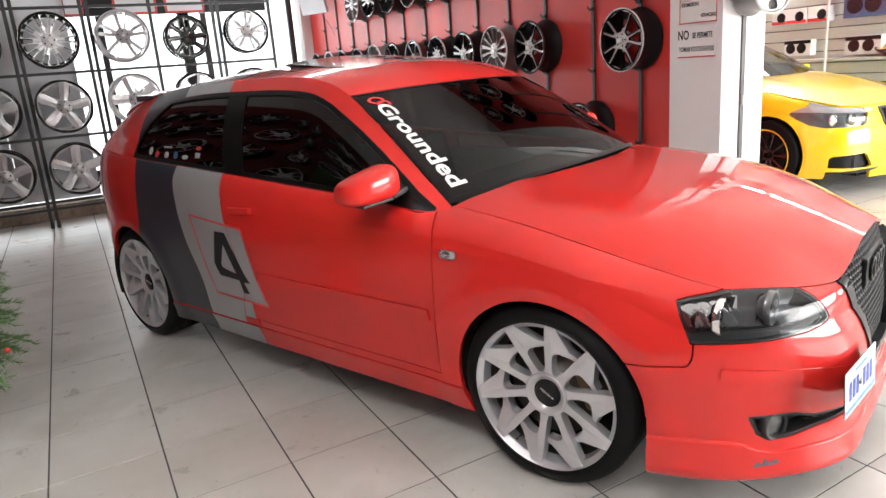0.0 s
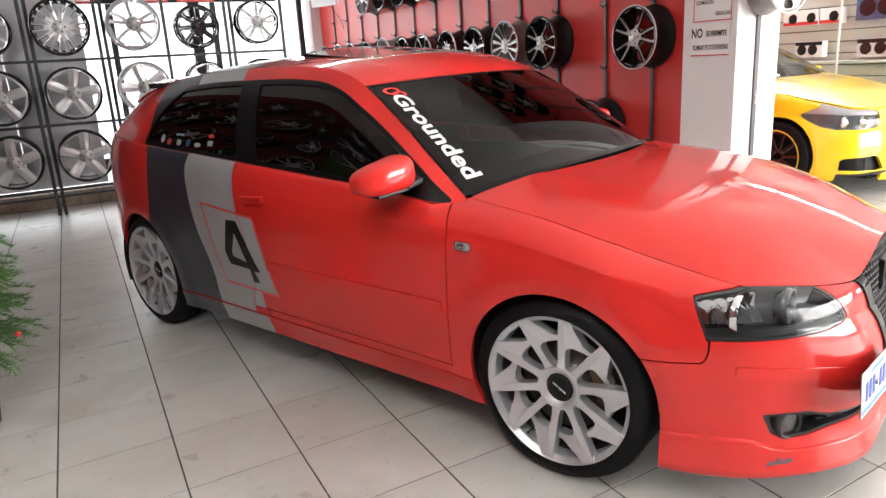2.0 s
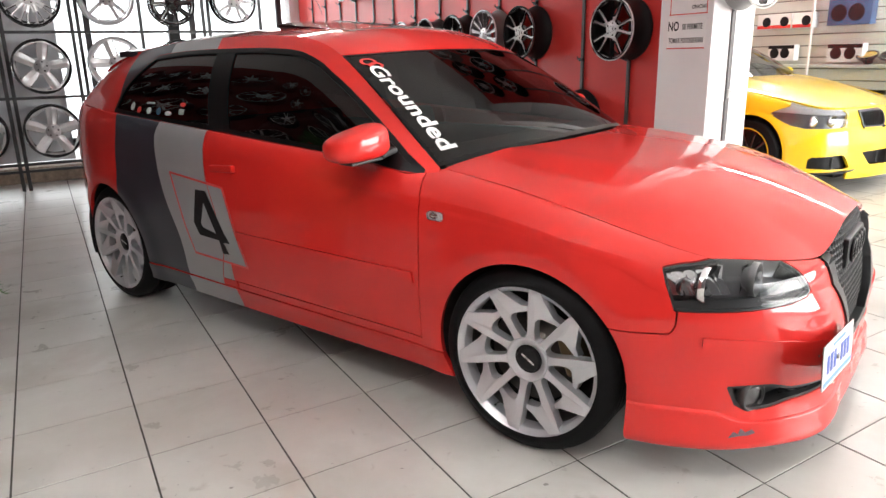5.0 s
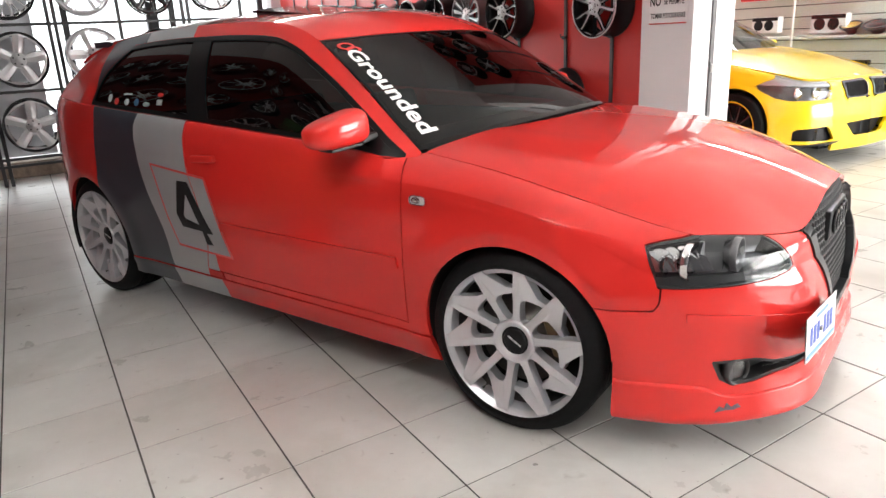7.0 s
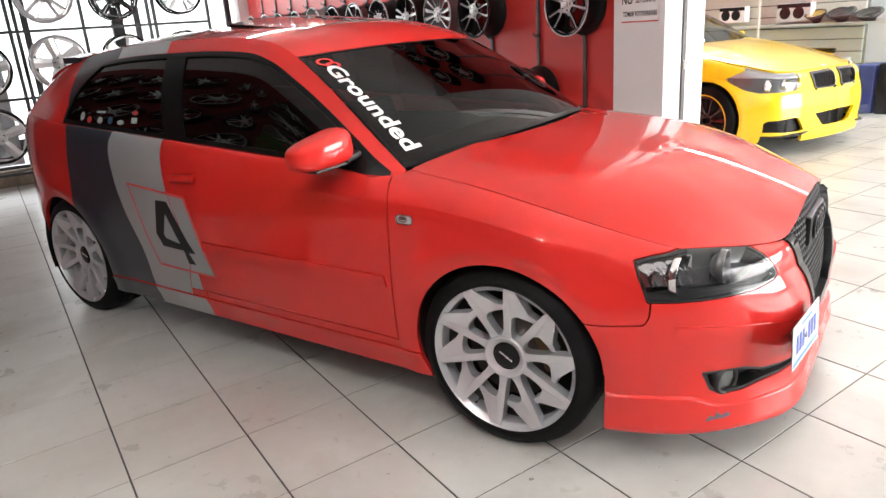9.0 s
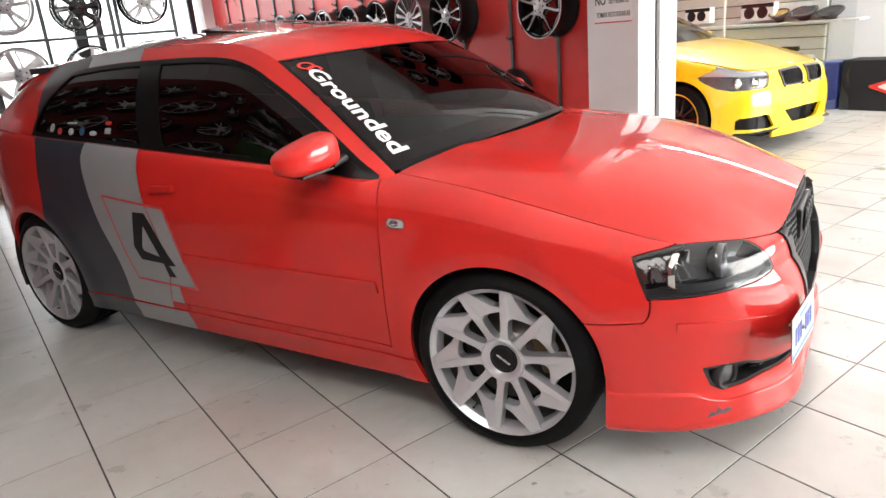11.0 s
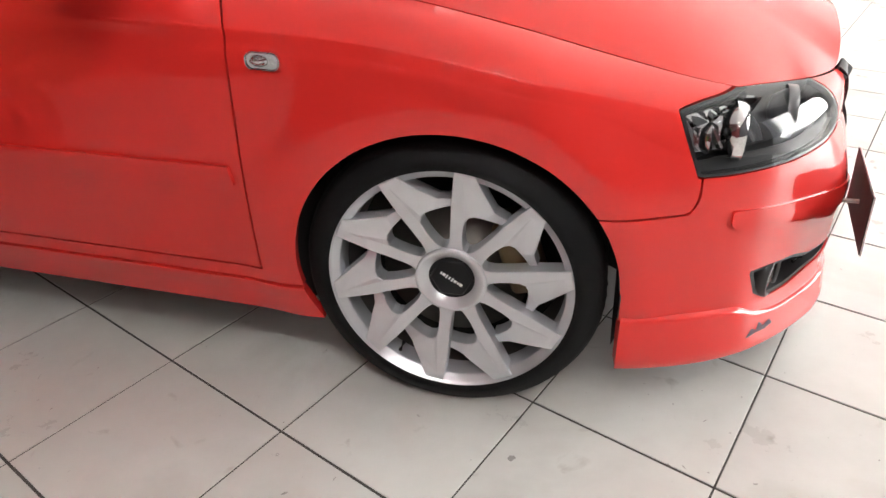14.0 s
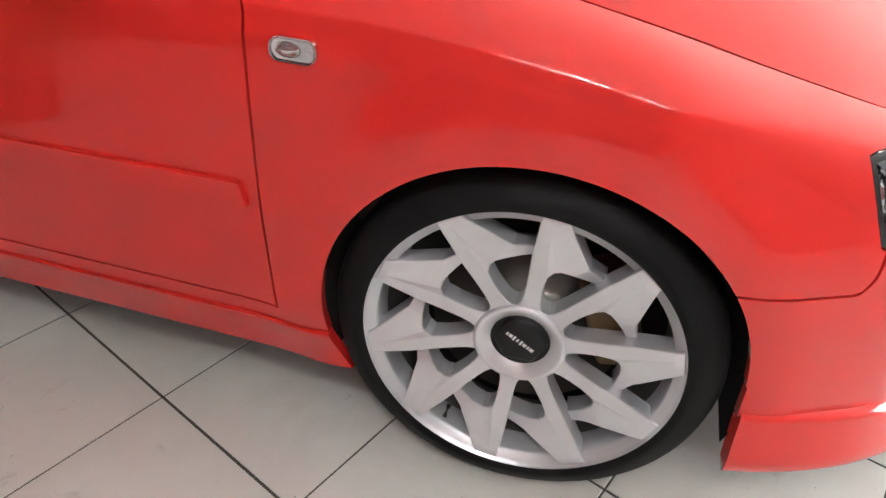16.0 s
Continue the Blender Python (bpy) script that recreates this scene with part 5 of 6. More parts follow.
for u, z, k, turn in [(low[0], 1.435, 1, 3), (low[1], 1.45, 0, 0), (low[2], 1.45, 2, 9), (low[3], 1.45, 3, 20), (low[4], 1.45, 5, 8), (low[5], 1.45, 4, 0), (low[6], 1.45, 3, -10), (low[7], 1.45, 2, 0),
                      (low[8], 1.45, 5, 12), (low[9], 1.45, 3, 5), (low[10], 1.45, 2, 4), (low[11], 1.45, 0, 0), (-1.70, 0.70, 0, 14)] + [(-2.395 - 0.619 * j, 0.70, (3, 1, 5, 0, 2, 3)[j], 11 * j) for j in range(6)] + [
                      (-2.42 - 0.619 * j, 2.29, (1, 4, 2, 3, 5, 0, 3, 2)[j], 7 * j) for j in range(8)] + [(-1.15 - 0.619 * j, 3.02 + 0.70 * i, (3, 1, 5, 0, 2, 4)[(j + 2 * i) % 6], 13 * j) for i in range(2) for j in range(7)]:
    m = on_wall(u, z, turn)
    if k in used:
        copy_thing(kinds[k], m)
    else:
        kinds[k].matrix_world = m
        used.add(k)
for i in range(4):
    for j in range(11):
        copy_thing(kinds[(3, 0, 1)[(i + j) % 3]], ROOM @ pose(2.36 - 0.72 * j, -3.38, 1.55 + 0.66 * i, -90, 0, 0) @ pose(0, 0, 0, 0, 0, 17 * j + 9 * i))
# steel straps that carry them
strap = thing("wall_strap", "dark steel hanging strap on the red wall", "strap", "straps on the red wall", ROOM @ pose(low[0], WALL_V - 0.012, 0))
part("flat_bar", boxed(0.034, 0.016, 3.75, pose(0, 0, 2.42), 0.003), GREY_STEEL, strap)
for z in (0.60, 1.20, 1.72, 2.05):
    part("hook", joined(boxed(0.05, 0.03, 0.03, pose(0, -0.012, z), 0.006), tube([(0, -0.01, z), (0, -0.055, z + 0.005), (0, -0.06, z + 0.03)], 0.007, 8)), BLACK_STEEL, strap)
for u in low[1:] + [-1.72]:
    copy_thing(strap, ROOM @ pose(u, WALL_V - 0.012, 0))

# ---- pillar: notices, conduit, white rim ----
def notice(name, label, u, z, w, h, lines, border):
    ob = thing(name, label, "sign", m=ROOM @ pose(u, 2.4985, z + 0.034, 90, 0, 0))
    part("paper", boxed(w, h, 0.002, pose(0, 0, 0.001)), PAPER, ob)
    for x, y, sx, sy in border:
        part("border", boxed(sx, sy, 0.001, pose(x, y, 0.0026)), VINYL_RED, ob)
    for text, x, y, size, squeeze in lines:
        bm = lettering(text, size, 0.0003, "CENTER", size * 0.02)
        bm.transform(pose(x, y, 0.0028) @ Matrix.Diagonal((squeeze, 1, 1, 1)))
        part("lettering", bm, VINYL_BLACK, ob)
    return ob


PAPER = material("white_paper", (0.80, 0.80, 0.79), rough=0.6, vary=0.03, scale=12)
notice("paper_notice", "white paper notice with black capitals and red lower line", -0.395, 1.345, 0.335, 0.215,
       [("NO", -0.115, 0.045, 0.088, 0.72), ("SE PERMITE", 0.052, 0.040, 0.052, 0.68), ("TOMAR FOTOGRAFIAS", 0.0, -0.052, 0.048, 0.62)], [(0, -0.1035, 0.335, 0.008)])
notice("paper_notice", "white paper notice with black capitals in a red frame", -0.385, 1.60, 0.335, 0.27,
       [("CARGO EXTRA POR", -0.02, 0.070, 0.036, 0.85), ("COMISION.", -0.065, -0.005, 0.036, 0.85), ("GRACIAS.", 0.095, -0.085, 0.036, 0.85)], [(0, -0.128, 0.335, 0.007), (-0.160, 0, 0.007, 0.262), (0.160, 0, 0.007, 0.262), (0, 0.128, 0.335, 0.007)])
conduit = thing("wall_conduit", "grey steel rail up the white pillar", "rail", m=ROOM @ pose(-0.174, 2.70, 0))
part("rail", boxed(0.014, 0.036, 3.2, pose(0.008, 0, 1.62), 0.004), GREY_STEEL, conduit)
part("hook", joined(boxed(0.02, 0.03, 0.06, pose(0.02, 0, 0.96), 0.005), tube([(0.02, 0, 0.97), (0.045, 0.0, 0.975), (0.06, 0, 0.96), (0.055, 0, 0.94)], 0.005, 8)), STEEL, conduit)
white_rim = show_rim("white rim with worn grey barrel, hung on the pillar", 0.20, 0.19, VENTS, WHITE_RIM, GREY_BARREL, WHITE_RIM, "", "pillar_rim")
white_rim.matrix_world = ROOM @ pose(0.055, 2.70, 1.715, 90, 0, 90)

# ---- rim rack before the window ----
rack = thing("rim_rack", "tall black steel rack for alloy rims", "rack", m=ROOM)
RU = -5.06
for v in (-2.42, -1.80, -1.74, -1.13, -1.07, -0.475, 0.17, 0.23, 0.80):
    part("post", boxed(0.035, 0.035, 2.75, pose(RU, v, 1.375), 0.003), BLACK_STEEL, rack)
for z in (0.20, 0.27, 0.93, 1.565, 2.20):
    part("crossbar", boxed(0.03, 3.25, 0.028, pose(RU + 0.004, -0.81, z), 0.003), BLACK_STEEL, rack)
RACK_GROUP = "rims on the steel rack"
on_rack = lambda v, z, turn=0: ROOM @ pose(RU + 0.16, v, z, 90, 0, 90) @ pose(0, 0, 0, 0, 0, turn)
rk = {"mesh": show_rim("polished mesh rim on the black rack", 0.272, 0.20, MESH, ALLOY_CUT, VINYL_BLACK, GLOSS_BLACK, RACK_GROUP),
      "five": show_rim("silver five-spoke rim on the black rack", 0.265, 0.20, FIVE, RACK_SILVER, VINYL_BLACK, GLOSS_BLACK, RACK_GROUP),
      "twin": show_rim("bright silver twin-spoke rim on the rack", 0.262, 0.20, TWIN5, SILVER, SILVER, SILVER, RACK_GROUP),
      "eight": show_rim("black off-road rim with small bolts", 0.228, 0.18, EIGHT, GLOSS_BLACK, GLOSS_BLACK, GLOSS_BLACK, RACK_GROUP),
      "ghost": show_rim("bright silver five-spoke rim on the rack", 0.265, 0.20, FIVE, SILVER, SILVER, SILVER, RACK_GROUP),
      "cut": show_rim("black rim with machined twin spokes on rack", 0.235, 0.18, TWIN5, ALLOY_CUT, GLOSS_BLACK, GLOSS_BLACK, RACK_GROUP)}
seen = set()
for kind, v, z, turn in (("mesh", -1.465, 1.88, 0), ("twin", -0.79, 1.89, 17), ("eight", -0.16, 1.845, 4), ("cut", 0.49, 1.88, 8), ("cut", -2.12, 1.86, 30), ("five", -2.10, 1.23, 15),
                         ("five", -1.455, 1.235, 8), ("ghost", -0.775, 1.25, 33), ("cut", -0.13, 1.25, 0), ("cut", 0.49, 1.25, 30), ("five", -2.10, 0.60, 18), ("five", -1.45, 0.60, 15), ("five", -0.79, 0.60, 0), ("twin", -0.13, 0.60, 0)):
    m = on_rack(v, z, turn)
    if kind in seen:
        copy_thing(rk[kind], m)
    else:
        rk[kind].matrix_world = m
        seen.add(kind)
boards = thing("grey_panel", "glossy pale grey boards behind the rack", "panel", m=ROOM @ pose(-5.42, -2.42, 0))
for k in range(3):
    part("board", boxed(0.03, 0.762, 2.1, pose(0, 0.767 * (k - 1), 1.30), 0.004), PANEL, boards)
for z in (0.45, 2.15):
    part("batten", boxed(0.025, 2.3, 0.05, pose(-0.0285, 0, z), 0.003), BLACK_STEEL, boards)
single("dark_fascia", boxed(0.06, 3.6, 0.55, pose(-5.75, -0.85, 2.44), 0.004), VINYL_BLACK, "black fascia board over the window", "board", m=ROOM)
for v, w in ((-1.14, 0.19), (-0.52, 0.44), (0.0, 0.42)):
    pic = thing("framed_picture", "small dark picture in a red frame", "picture", "pictures over the rack", ROOM @ pose(-5.715, v * 1.03, 2.30, 90, 0, 90))
    part("frame", joined(boxed(w, 0.02, 0.02, pose(0, -0.12, 0)), boxed(w, 0.02, 0.02, pose(0, 0.12, 0)), boxed(0.02, 0.22, 0.02, pose(-w / 2, 0, 0)), boxed(0.02, 0.22, 0.02, pose(w / 2, 0, 0))), VINYL_RED, pic)
    part("print", boxed(w - 0.03, 0.22, 0.006), PANEL, pic)
single("shop_post", boxed(0.12, 0.13, 3.3, pose(-6.1, 0.02, 1.65), 0.004), VINYL_BLACK, "black steel post behind the rack", "post", m=ROOM)
single("stone_plinth", boxed(0.35, 3.4, 0.17, pose(-5.75, -0.9, 0.085), 0.02), STONE, "low brown stone plinth behind the rack", "plinth", m=ROOM)
# far corner by the window
stand = thing("white_cabinet", "low white cabinet by the window front", "cabinet", m=ROOM @ pose(-7.3, 1.75, 0))
part("body", boxed(0.6, 0.5, 1.28, pose(0, 0, 0.64), 0.01), body_mat, stand)
single("black_bag", joined(boxed(0.42, 0.34, 0.16, pose(0, 0, 0.08), 0.06, 3), boxed(0.3, 0.1, 0.05, pose(0, 0, 0.17), 0.02)), VINYL_BLACK, "black soft bag lying on the white cabinet", "bag", m=ROOM @ pose(-7.3, 1.75, 1.285))
tv = thing("wall_monitor", "small grey monitor on the red wall", "monitor", m=ROOM @ pose(-8.3, 2.45, 2.50, 0, 0, 20))
part("case", boxed(0.62, 0.05, 0.38, pose(0, 0, 0, 12, 0, 0), 0.01), PANEL, tv)
part("arm", boxed(0.05, 0.24, 0.05, pose(0, 0.13, 0)), BLACK_STEEL, tv)
part("cable", tube([(0.1, 0.05, -0.18), (0.16, 0.2, -0.4), (0.3, 0.22, -0.75)], 0.006, 6), VINYL_BLACK, tv)

# ---- decorated fir near the camera's start ----
def fir():
    ob = thing("fir_tree", "small green artificial fir with red berries in a pot", "fir tree", m=ROOM @ pose(-0.02, -2.11, 0))
    part("pot", spun([(0.0, 0.0), (0.10, 0.0), (0.115, 0.02), (0.135, 0.20), (0.145, 0.21), (0.145, 0.23), (0.12, 0.23), (0.0, 0.21)], 28), material("dark_pot", (0.03, 0.022, 0.02), 0.5, vary=0.2), ob)
    part("trunk", tube([(0, 0, 0.2), (0.005, 0, 0.9), (0, 0.004, 1.60)], [0.022, 0.016, 0.006], 8), material("brown_stem", (0.08, 0.05, 0.03), 0.8, vary=0.2), ob)
    rnd = random.Random(5)
    verts, faces, berries = [], [], []
    for k in range(170):
        z = 0.36 + 1.20 * (k / 170) ** 0.9
        length = 0.31 * (1 - (z - 0.36) / 1.9) + 0.05
        ang = k * 2.399 + rnd.uniform(-0.2, 0.2)
        d = Vector((math.cos(ang), math.sin(ang), rnd.uniform(-0.25, 0.18))).normalized()
        for sub in range(7):
            d2 = (d + Vector((rnd.uniform(-0.45, 0.45), rnd.uniform(-0.45, 0.45), rnd.uniform(-0.3, 0.2)))).normalized() if sub else d
            base = Vector((0, 0, z)) + d * (length * (0.10 * sub))
            ln = length * (0.95 if not sub else 0.40)
            for i in range(int(110 * ln / 0.4) + 24):
                f = i / (110 * ln / 0.4 + 24)
                p = base + d2 * (ln * f) + Vector((0, 0, -0.05 * f * f))
                nd = (d2 * 0.7 + Vector((rnd.uniform(-1, 1), rnd.uniform(-1, 1), rnd.uniform(-1, 1)))).normalized() * rnd.uniform(0.025, 0.042)
                w = nd.cross(d2).normalized() * 0.0026
                n = len(verts)
                verts += [p - w, p + w, p + nd]
                faces.append((n, n + 1, n + 2))
        if k % 9 == 2:
            berries.append(Vector((0, 0, z)) + d * length * 0.85)
    data = bpy.data.meshes.new("needles")
    data.from_pydata(verts, [], faces)
    data.materials.append(material("fir_needle_green", (0.075, 0.17, 0.04), 0.6, vary=0.35, scale=14))
    needles = new("needles", data)
    needles.parent = ob
    tagged(needles, kind="stuff")
    ball = bmesh.new()
    bmesh.ops.create_icosphere(ball, subdivisions=2, radius=0.012)
    berry = mesh_of("berry", ball, VINYL_RED)
    for p in berries:
        one = new("berry", berry)
        one.parent = ob
        one.matrix_local = Matrix.Translation(p)


fir()

# ---- yellow saloon beyond the pillar ----
YELLOW = material("yellow_paint", (0.84, 0.59, 0.005), rough=0.3, coat=1.0, coat_rough=0.02, vary=0.03, scale=2)
CARBON = material("carbon_black", (0.02, 0.02, 0.022), rough=0.25, coat=0.6, vary=0.2, scale=60)
YRING = [(-4.50, 0.60), (-4.35, 0.76), (-3.7, 0.87), (-2.6, 0.903), (-1.5, 0.905), (-0.95, 0.898), (-0.55, 0.862), (-0.32, 0.800), (-0.165, 0.70), (-0.082, 0.56), (-0.038, 0.40), (-0.014, 0.22), (0.0, 0.0)]
_t = np.r_[0, np.cumsum(np.hypot(np.diff([p[0] for p in YRING]), np.diff([p[1] for p in YRING])))]
yx, yw, Y_END = curve(*zip(_t, [p[0] for p in YRING])), curve(*zip(_t, [p[1] for p in YRING])), _t[-1]
y_waist = curve((0.14, 0.03), (0.25, 0.015), (0.45, 0.0), (0.62, 0.0), (0.70, 0.004), (0.80, 0.015))
y_chin = curve((0.10, 0.03), (0.16, 0.005), (0.25, 0.0), (0.42, 0.0), (0.50, 0.008), (0.56, 0.02), (0.70, 0.075))
y_nose = curve((-0.9, 0.0), (-0.35, 1.0), (0.1, 1.0))
y_top = curve((-4.5, 0.93), (-2.6, 0.95), (-1.4, 0.96), (-1.0, 0.91), (-0.5, 0.805), (-0.25, 0.752), (-0.1, 0.737), (0, 0.732))


def y_flank(a, b):
    s = a * Y_END
    x, w = yx(s), yw(s)
    e = 1e-3
    tx, ty = yx(s + e) - yx(s - e), yw(s + e) - yw(s - e)
    k = np.hypot(tx, ty) + 1e-12
    nx, ny = -ty / k, tx / k
    f, zt = y_nose(x), y_top(x)
    zs = zt - 0.14
    q, r = np.clip(b / 0.6, 0, 1), np.clip((b - 0.6) / 0.4, 0, 1)
    z = 0.14 + q * (zs - 0.14)
    ins = (1 - f) * y_waist(z) + f * y_chin(z)
    for ax in (-0.785, -3.545):
        ins = ins - 0.012 * np.exp(-((np.hypot(x - ax, z - 0.32) - 0.37) / 0.06) ** 2) * (w > 0.6)
    px, py = x - nx * ins, w - ny * ins
    din = 0.105
    tx3, ty3 = x - nx * din, np.maximum(w - ny * din, 0)
    cz = zs + 0.85 * (zt - zs)
    cx, cy = px, py
    up = b > 0.6
    return np.stack([np.where(up, (1 - r) ** 2 * px + 2 * r * (1 - r) * cx + r * r * tx3, px), -np.where(up, (1 - r) ** 2 * py + 2 * r * (1 - r) * cy + r * r * ty3, py),
                     np.where(up, (1 - r) ** 2 * zs + 2 * r * (1 - r) * cz + r * r * zt, z)], -1)


def y_bonnet(a, b):
    c = np.abs(b)
    s = (0.50 + 0.0 * a)
    xr = -1.38 + 0.13 * (1 - c ** 2)
    yf = 0.60 * b
    xf = np.interp(np.abs(yf), (0, 0.2, 0.42, 0.60), (-0.105, -0.125, -0.165, -0.275))
    x = xr + a * (xf - xr)
    ys = curve((0, 0.80), (0.45, 0.775), (0.8, 0.68), (1, 0.60))(a)
    zz = y_top(x) + (0.05 + 0.02 * np.sin(a * 3.14)) * (1 - c ** 2.2) * (1 - 0.75 * a ** 3) + 0.012 * np.exp(-((c - 0.62) / 0.12) ** 2) * (1 - a)
    return np.stack([x, ys * b, zz], -1)


def y_screen(a, b):
    c = np.abs(b)
    return np.stack([-1.33 + 0.13 * (1 - c ** 2) - 0.80 * a, (0.74 - 0.16 * a) * b, 0.94 + 0.05 * (1 - c ** 2) + 0.42 * a + 0.02 * np.sin(3.14 * a)], -1)


saloon = thing("saloon_car", "bright yellow sports saloon parked beyond the white pillar", "car", m=ROOM @ pose(-0.22, 4.98, 0.0))
ya = lambda x: next(k for k in np.linspace(0, 1, 2000) if yx(k * Y_END) >= x)
yarch = lambda sx, r=0.355: (lambda p, u, v: np.hypot(X(p) - sx, Z(p) - 0.325) - r)
y_lamp_shape = outline([(0.830, 0.703), (0.800, 0.742), (0.735, 0.80), (0.480, 0.80), (0.470, 0.722), (0.507, 0.602), (0.535, 0.590), (0.60, 0.583), (0.765, 0.580), (0.800, 0.602), (0.818, 0.650)])
y_lamp = lambda p: y_lamp_shape(Y(p), Z(p)) * (X(p) > -0.62) - 10.0 * (X(p) <= -0.62)
y_side_in = outline([(0.765, 0.235), (0.762, 0.318), (0.745, 0.337), (0.545, 0.358), (0.515, 0.345), (0.455, 0.245), (0.50, 0.230)])
y_mid_in = outline([(-0.2, 0.250), (0.195, 0.250), (0.225, 0.262), (0.335, 0.372), (-0.2, 0.388)])
y_kid = outline([(0.055, 0.590), (0.10, 0.578), (0.30, 0.580), (0.335, 0.600), (0.362, 0.690), (0.345, 0.722), (0.06, 0.730), (0.042, 0.70), (0.042, 0.61)])
front_only = lambda f, p: f(Y(p), Z(p)) * (X(p) > -0.5) - 10.0 * (X(p) <= -0.5)
YF = (ya(-1.5), 1.0)
for side in (-1, 1):
    fix = (lambda b: b) if side < 0 else mirrored
    part("flank", fix(sheet(y_flank, 70, 40, [yarch(-0.785), yarch(-3.545)], u=(0.0, YF[0] + 0.002), thick=0.02)), YELLOW, saloon)
    part("front_half", fix(sheet(y_flank, 100, 90, [yarch(-0.785), lambda p, u, v: -y_lamp(p), lambda p, u, v: -front_only(y_side_in, p), lambda p, u, v: -front_only(y_mid_in, p), lambda p, u, v: -front_only(y_kid, p), lambda p, u, v: np.where((X(p) > -0.5) & (Y(p) > 0.47) & (Y(p) < 0.772), Z(p) - 0.205, 1.0)], u=YF, thick=0.03)), YELLOW, saloon)
    lens = part("headlamp", fix(sheet(y_flank, 80, 90, [lambda p, u, v: y_lamp(p)], u=(ya(-0.7), 1.0), lift=0.001)), CLEAR, saloon, "clear slanted headlamp")
    lens.visible_shadow = False
    part("bowl", fix(sheet(y_flank, 60, 70, [lambda p, u, v: y_lamp(p)], u=(ya(-0.7), 1.0), lift=-0.040)), LAMP_GREY, lens)
    part("brow", fix(sheet(y_flank, 80, 90, [lambda p, u, v: y_lamp(p), lambda p, u, v: Z(p) - 0.702 - 0.03 * (Y(p) - 0.5)], u=(ya(-0.7), 1.0), lift=-0.012, thick=0.02)), SILVER, lens)
    for y, x in ((0.575, -0.150), (0.695, -0.235)):
        part("projector", spun([(0.0, 0.022), (0.03, 0.014), (0.042, 0.0), (0.052, 0.004), (0.055, -0.02)], 24, Matrix.Translation((x - 0.02, side * y, 0.640)) @ pose(0, 0, 0, 0, 90, 0)), CHROME, lens)
    part("corner_intake", fix(joined(sheet(y_flank, 60, 70, [lambda p, u, v: front_only(y_side_in, p)], u=YF, lift=-0.05))), VINYL_BLACK, saloon)
    for k in range(4):
        part("intake_fin", boxed(0.02, 0.20, 0.006, pose(-0.125, side * 0.61, 0.245 + 0.026 * k, 0, 0, -28 * side)), TRIM, saloon)
    kid = part("kidney_grille", fix(sheet(y_flank, 80, 120, [lambda p, u, v: front_only(y_kid, p), lambda p, u, v: 0.016 - front_only(y_kid, p)], u=(ya(-0.3), 1.0), lift=0.012, thick=0.03)), GLOSS_BLACK, saloon, "gloss black kidney-shaped grille")
    part("grille_back", fix(sheet(y_flank, 40, 60, [lambda p, u, v: front_only(y_kid, p)], u=(ya(-0.3), 1.0), lift=-0.04)), VINYL_BLACK, kid)
    for k in range(11):
        part("slat", boxed(0.03, 0.006, 0.135, pose(-0.060 - 0.045 * (k / 11) ** 2, side * (0.066 + 0.026 * k), 0.655, 0, -12, 0), 0.002), GLOSS_BLACK, kid)
    m = pose(-0.785, side * 0.885, 0.318, -90 * side, 0, 0)
    wheel = part("wheel", spun([(0.235, -0.012), (0.225, -0.05), (0.215, -0.14), (0.22, -0.2)], 50, m), GLOSS_BLACK, saloon, "black wheel with a yellow rim edge")
    tyre = tyre_bm(0.318, 0.245, 0.22)
    tyre.transform(m)
    part("tyre", tyre, RUBBER, wheel)
    face = rim_face(0.238, *TEN)
    face.transform(m @ pose(0, 0, -0.03))
    part("spoked_face", face, GLOSS_BLACK, wheel)
    part("rim_edge", spun([(0.232, -0.004), (0.236, 0.002), (0.246, 0.003), (0.248, -0.003)], 60, m), YELLOW, wheel)
    # added black disc where the wheel's inside would lie in shade
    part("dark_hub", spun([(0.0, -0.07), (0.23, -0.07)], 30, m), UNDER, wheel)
    part("wheel_housing", spun([(0.0, -0.3), (0.30, -0.3), (0.356, -0.02)], 30, pose(-0.785, side * 0.86, 0.325, -90 * side, 0, 0)), UNDER, saloon)
    mir = part("door_mirror", boxed(0.10, 0.20, 0.12, pose(-1.75, side * 0.98, 0.99), 0.04, 3), YELLOW, saloon)
    part("splitter", fix(sheet(lambda a, b: np.stack([np.interp(0.79 - 0.40 * a, (0.39, 0.56, 0.70, 0.80), (-0.045, -0.10, -0.19, -0.33)) + 0.055 * (1 - b) * np.sin(3.14 * np.clip(a, 0.03, 0.97)) ** 0.6 - 0.05 * b, -(0.79 - 0.40 * a), 0.196 + 0.022 * b + 0.030 * a], -1), 30, 4, thick=0.014)), CARBON, saloon, "thin black carbon splitter blade")
part("centre_intake", joined(*[fix(sheet(y_flank, 40, 70, [lambda p, u, v: front_only(y_mid_in, p)], u=(ya(-0.3), 1.0), lift=-0.06)) for fix in ((lambda b: b), mirrored)]), VINYL_BLACK, saloon)
part("bonnet", sheet(y_bonnet, 40, 40, v=(-1, 1), thick=0.015), YELLOW, saloon)
part("nose_cap", sheet(lambda a, b: np.stack([np.interp(np.abs(0.6 * b), (0, 0.2, 0.42, 0.60), (-0.105, -0.125, -0.165, -0.275)) + a * 0.03, 0.60 * b, 0.730 + 0.0 * a + 0.012 * (1 - b * b) * (1 - a)], -1), 4, 30, v=(-1, 1)), YELLOW, saloon)
part("round_badge", spun([(0.0, 0.006), (0.03, 0.005), (0.037, 0.0)], 24, pose(-0.16, 0, 0.756, 0, 22, 0)), PANEL, saloon, "small round badge of plain shapes")
